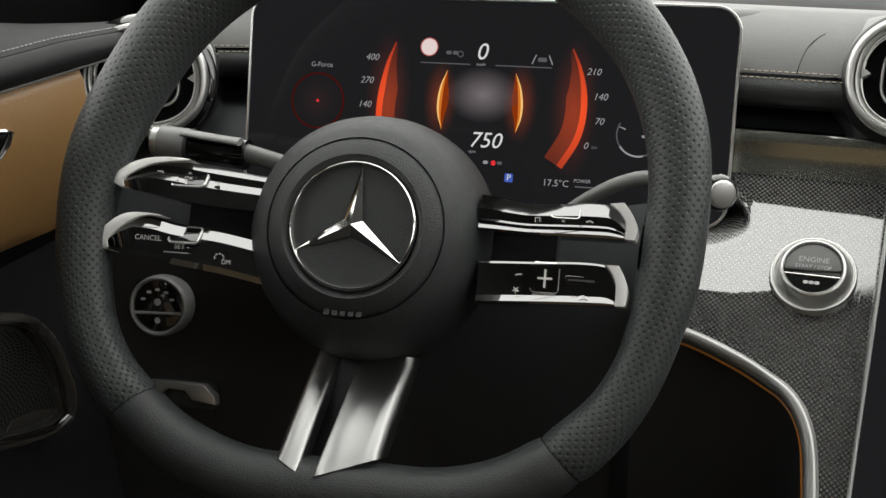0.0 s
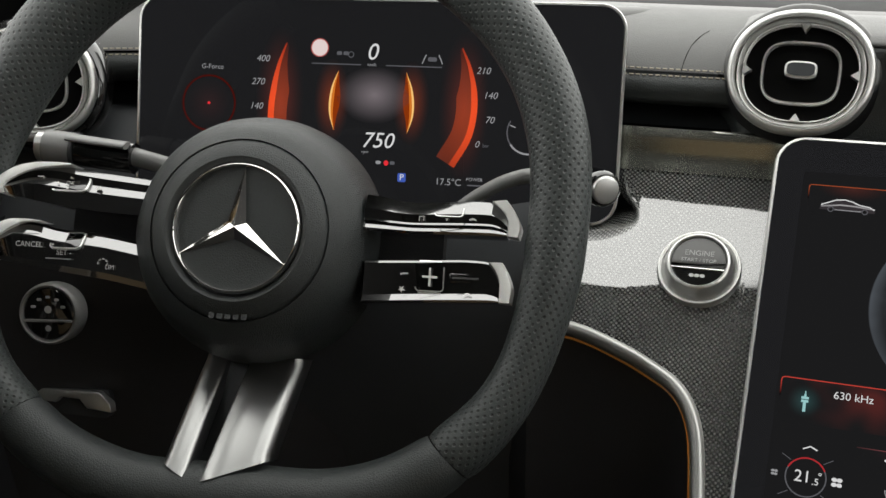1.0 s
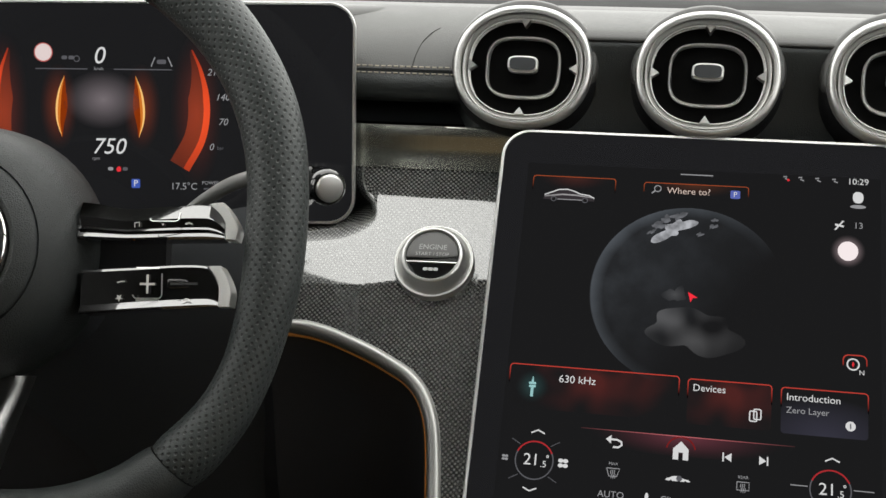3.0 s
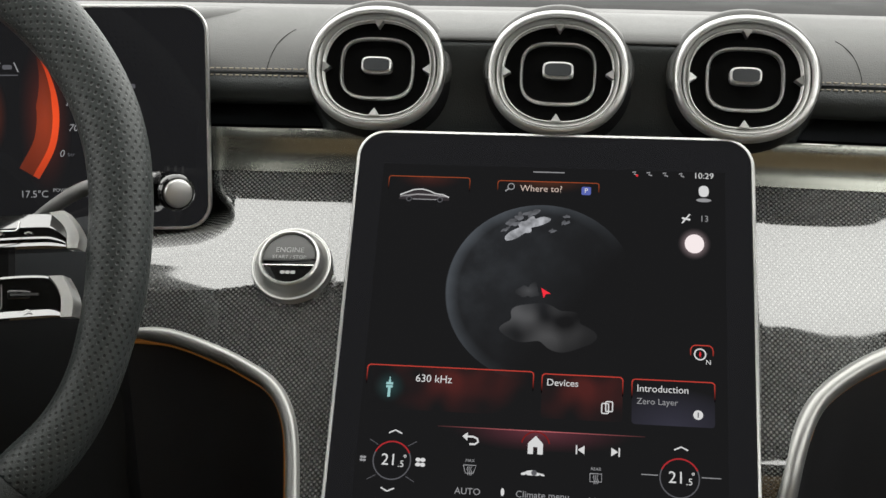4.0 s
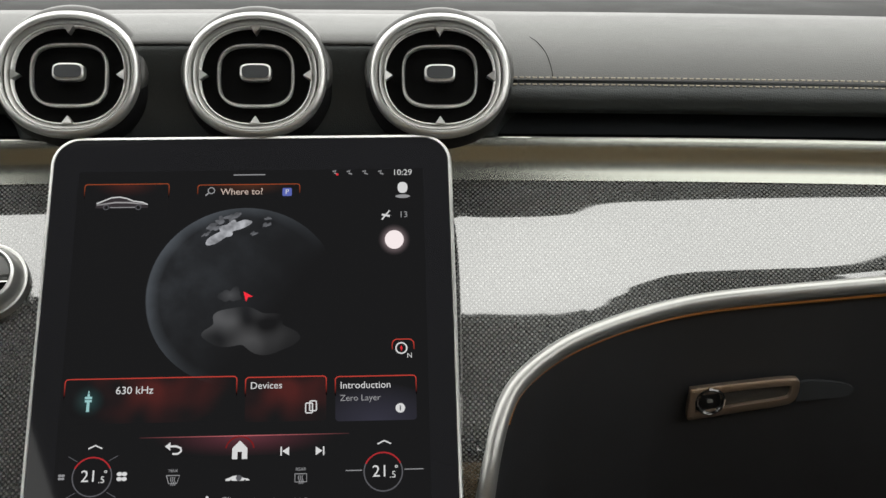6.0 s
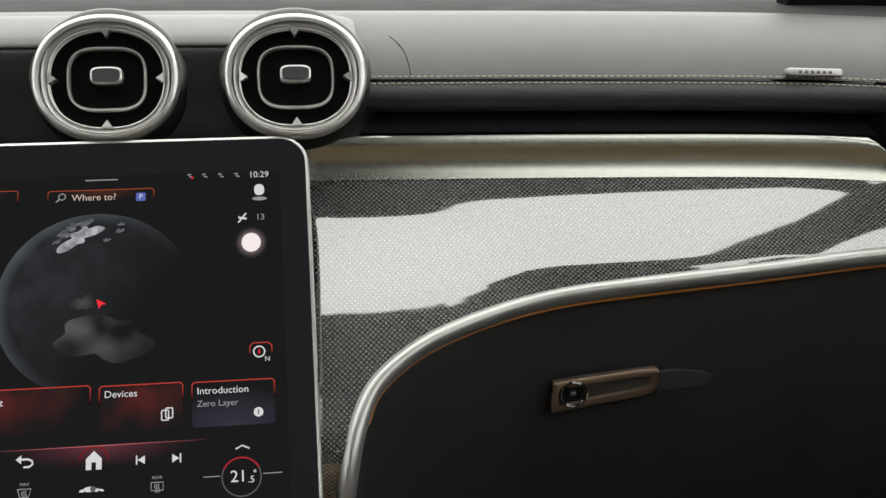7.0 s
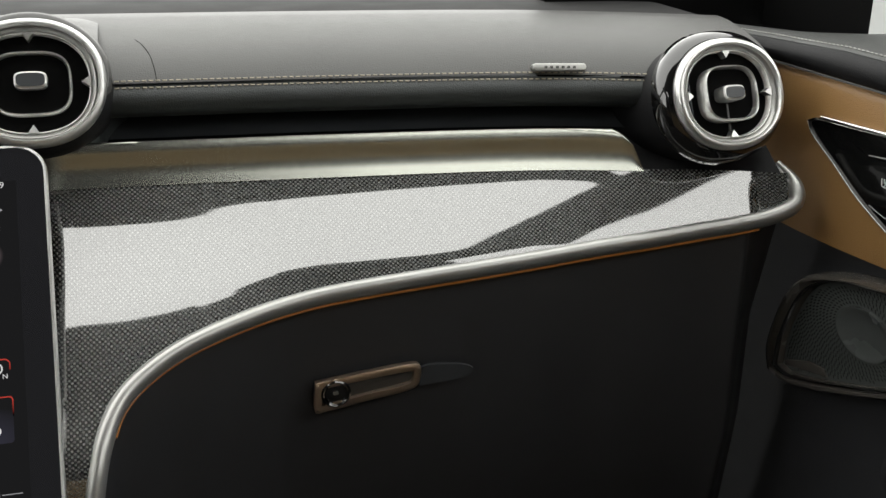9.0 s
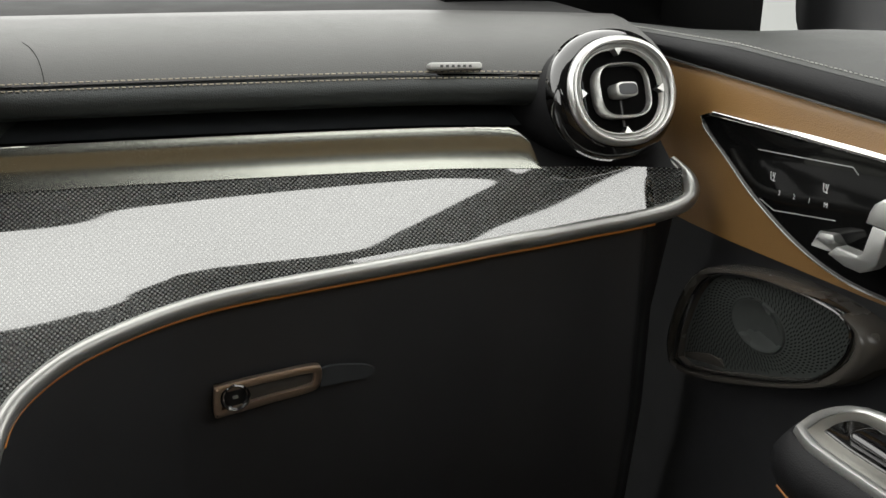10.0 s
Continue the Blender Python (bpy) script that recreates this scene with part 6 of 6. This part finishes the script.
flat("land_patch", blot(0.0135, 1.85, 11, 0.28), haze_material("far_land", (0.075, 0.075, 0.077), 0.046, 0.026, -0.010, 0.004, True, 1.0), S, (0.0015, -0.0050, 0.0001))
flat("land_patch", blot(0.0045, 1.3, 21, 0.4), haze_material("near_land", (0.05, 0.05, 0.052), 0.010, 0.008), S, (-0.0105, 0.0165, 0.0001))
flat("position_arrow", [(-0.0026, 0.0032), (0.0030, 0.0), (0.0002, -0.0004), (-0.0010, -0.0030)], glow("arrow_red", (0.95, 0.03, 0.05)), S, ui(-0.0005, 0.0155, 4))

# ---- instrument graphics ----
C = cluster


def cl(u, v, layer=0):
    return (u, v, -0.0004 + 0.00012 * layer)


def crescent(name, pts, width, material, layer):
    """A curved band: pts along its outer edge, width to one side, tapering at both ends if asked."""
    p = smooth_path([(x, y, 0) for x, y in pts], 28)
    vs, fs = [], []
    for i, q in enumerate(p):
        t = (p[min(i + 1, 27)] - p[max(i - 1, 0)]).normalized()
        w = width(i / 27)
        vs += [(q.x, q.y, 0), (q.x - t.y * w, q.y + t.x * w, 0)]
    for i in range(27):
        fs.append((2 * i, 2 * i + 1, 2 * i + 3, 2 * i + 2))
    out = link(name, mesh_of(name, vs, fs, False), material, C)
    out.matrix_basis = pose(*cl(0, 0, layer))
    return out


HOT = haze_material("gauge_hot", (0.62, 0.045, 0.006), 0.5, 0.047, 0.0, 0.002, False, 0.45)
WARM = haze_material("gauge_warm", (0.20, 0.022, 0.002), 0.5, 0.046, 0.0, -0.004, False, 0.6)
SPARK = glow("gauge_spark", (0.95, 0.55, 0.18))
EMBER = glow("gauge_ember", (0.24, 0.032, 0.003))
left = [(-0.0655, 0.0420), (-0.0712, 0.0280), (-0.0755, 0.0100), (-0.0768, -0.0060), (-0.0755, -0.0200), (-0.0700, -0.0360)]
right = [(0.0545, 0.0420), (0.0605, 0.0300), (0.0650, 0.0140), (0.0655, -0.0020), (0.0620, -0.0180), (0.0520, -0.0360)]
crescent("gauge_band", left, lambda f: 0.013 * min(1, 0.15 + f * 2.2), WARM, 1)
crescent("gauge_edge", left, lambda f: 0.0042 * min(1, 0.2 + f * 2.0), HOT, 2)
crescent("gauge_band", right, lambda f: -0.014 * min(1, 0.15 + f * 2.2), WARM, 1)
crescent("gauge_edge", right, lambda f: -0.0042 * min(1, 0.2 + f * 2.0), HOT, 2)
for i, (u, v, w, h, hot) in enumerate(((-0.0325, 0.005, 0.0125, 0.028, (0.16, 0.024, 0.004)), (0.0215, 0.005, 0.0125, 0.028, (0.16, 0.024, 0.004)), (-0.0690, 0.003, 0.0170, 0.050, (0.09, 0.012, 0.005)), (0.0570, 0.003, 0.0170, 0.050, (0.09, 0.012, 0.005)))):
    flat("gauge_haze", oval(w, h, 2, 40), haze_material("gauge_haze", hot, w, h), C, cl(u, v, 0.5 + 0.1 * i))
for sgn, cx in ((-1, -0.0345), (1, 0.0235)):
    arc = [(cx - sgn * 0.0060, 0.0250), (cx - sgn * 0.0018, 0.0150), (cx, 0.0045), (cx - sgn * 0.0006, -0.0050), (cx - sgn * 0.0040, -0.0150)]
    crescent("ember_band", arc, lambda f: -sgn * 0.0075 * math.sin(math.pi * f), EMBER, 1)
    crescent("spark_edge", arc, lambda f: -sgn * 0.0014 * math.sin(math.pi * f), SPARK, 2)
    crescent("ember_line", [(x, y) for x, y in arc], lambda f: -sgn * 0.0032 * math.sin(math.pi * f), glow("ember_bright", (0.62, 0.17, 0.02)), 1.5)
flat("core_glow", oval(0.026, 0.019, 2, 40), haze_material("core_haze", (0.16, 0.135, 0.145), 0.026, 0.019, 0.0, 0.0, False, 1.3), C, cl(-0.0035, 0.0095, 1))
words("0", 0.0155, WHITE, C, cl(-0.0061, 0.0372, 3), "CENTER", shear=0.2)
words("km/h", 0.0030, SOFTW, C, cl(-0.0061, 0.0292, 3), "CENTER")
words("750", 0.0145, WHITE, C, cl(-0.0003, -0.0208, 3), "CENTER", shear=0.25)
words("rpm", 0.0030, SOFTW, C, cl(-0.0085, -0.0282, 3), "CENTER")
flat("sign_disc", oval(0.0056, 0.0058, 2, 28), glow("sign_white", (0.74, 0.62, 0.60)), C, cl(-0.0421, 0.0394, 2))
circle_line("sign_ring", 0.0058, 0.0007, glow("sign_ring", (0.42, 0.10, 0.09)), C, cl(-0.0421, 0.0394, 3))
for x0, x1, v in ((-0.0475, -0.0135, 0.0290), (0.0035, 0.0410, 0.0290)):
    strip_line("divider", [(x0, v), (x1, v)], 0.0007, DIM, C, cl(0, 0, 2))
for dx in (0, 0.0045):
    flat("assist_symbol", rrect(0.0036, 0.0024, 0.0008, 2), DIM, C, cl(-0.0285 + dx, 0.0362, 2))
circle_line("assist_symbol", 0.0018, 0.0006, DIM, C, cl(-0.0205, 0.0355, 2))
for sgn in (-1, 1):
    strip_line("lane_symbol", [(0.0068 * sgn, -0.0035), (0.0042 * sgn, 0.0025)], 0.0007, SOFTW, C, cl(0.0345, 0.0345, 2))
flat("lane_car", rrect(0.0060, 0.0028, 0.001, 3), DIM, C, cl(0.0345, 0.0340, 2))
for t, u, v in (("400", -0.0815, 0.0310), ("270", -0.0845, 0.0155), ("140", -0.0852, -0.0008), ("210", 0.0685, 0.0275), ("140", 0.0738, 0.0117), ("70", 0.0741, -0.0041), ("0", 0.0665, -0.0202)):
    words(t, 0.0062, SOFTW, C, cl(u, v, 3), "CENTER", shear=0.25)
words("bar", 0.0034, DIM, C, cl(0.0725, -0.0207, 3), "CENTER")
circle_line("force_ring", 0.0185, 0.0012, glow("force_red", (0.06, 0.004, 0.002)), C, cl(-0.1189, 0.0, 2))
flat("force_disc", oval(0.0180, 0.0180, 2, 32), haze_material("force_haze", (0.016, 0.003, 0.003), 0.018, 0.018), C, cl(-0.1189, 0.0, 1))
flat("force_dot", oval(0.0010, 0.0010, 2, 10), RED, C, cl(-0.1189, 0.0, 3))
words("G-Force", 0.0046, SOFTW, C, cl(-0.1170, 0.0245, 3), "CENTER")
circle_line("small_dial", 0.0140, 0.0008, DIM, C, cl(0.1000, -0.0110, 2), 150, 320)
circle_line("small_dial_arc", 0.0140, 0.0012, SOFTW, C, cl(0.1000, -0.0110, 3), 215, 285)
strip_line("small_dial_tick", [(-0.0125, 0.0045), (-0.0085, 0.0030)], 0.0007, SOFTW, C, cl(0.1000, -0.0110, 3))
flat("small_word", rrect(0.0150, 0.0028, 0.0006, 2), DIM, C, cl(0.1060, 0.0220, 2))
flat("small_word", rrect(0.0120, 0.0016, 0.0006, 2), SOFTW, C, cl(0.1080, -0.0120, 2))
words("P", 0.0058, WHITE, C, cl(0.0173, -0.0441, 4), "CENTER")
flat("gear_symbol", rrect(0.0056, 0.0058, 0.0008, 2), glow("gear_blue", (0.05, 0.10, 0.42)), C, cl(0.0173, -0.0441, 3))
words("17.5°C", 0.0062, SOFTW, C, cl(0.0487, -0.0457, 3), "CENTER")
words("POWER", 0.0032, SOFTW, C, cl(0.0660, -0.0432, 3), "CENTER")
strip_line("power_line", [(0.0615, -0.0470), (0.0850, -0.0470)], 0.0009, DIM, C, cl(0, 0, 2))
flat("belt_symbol", oval(0.0016, 0.0018, 2, 12), RED, C, cl(0.0063, -0.0350, 3))
for du in (-0.0045, 0.0050):
    flat("belt_symbol", rrect(0.0034, 0.0022, 0.0008, 2), SOFTW if du < 0 else DIM, C, cl(0.0055 + du, -0.0348, 3))
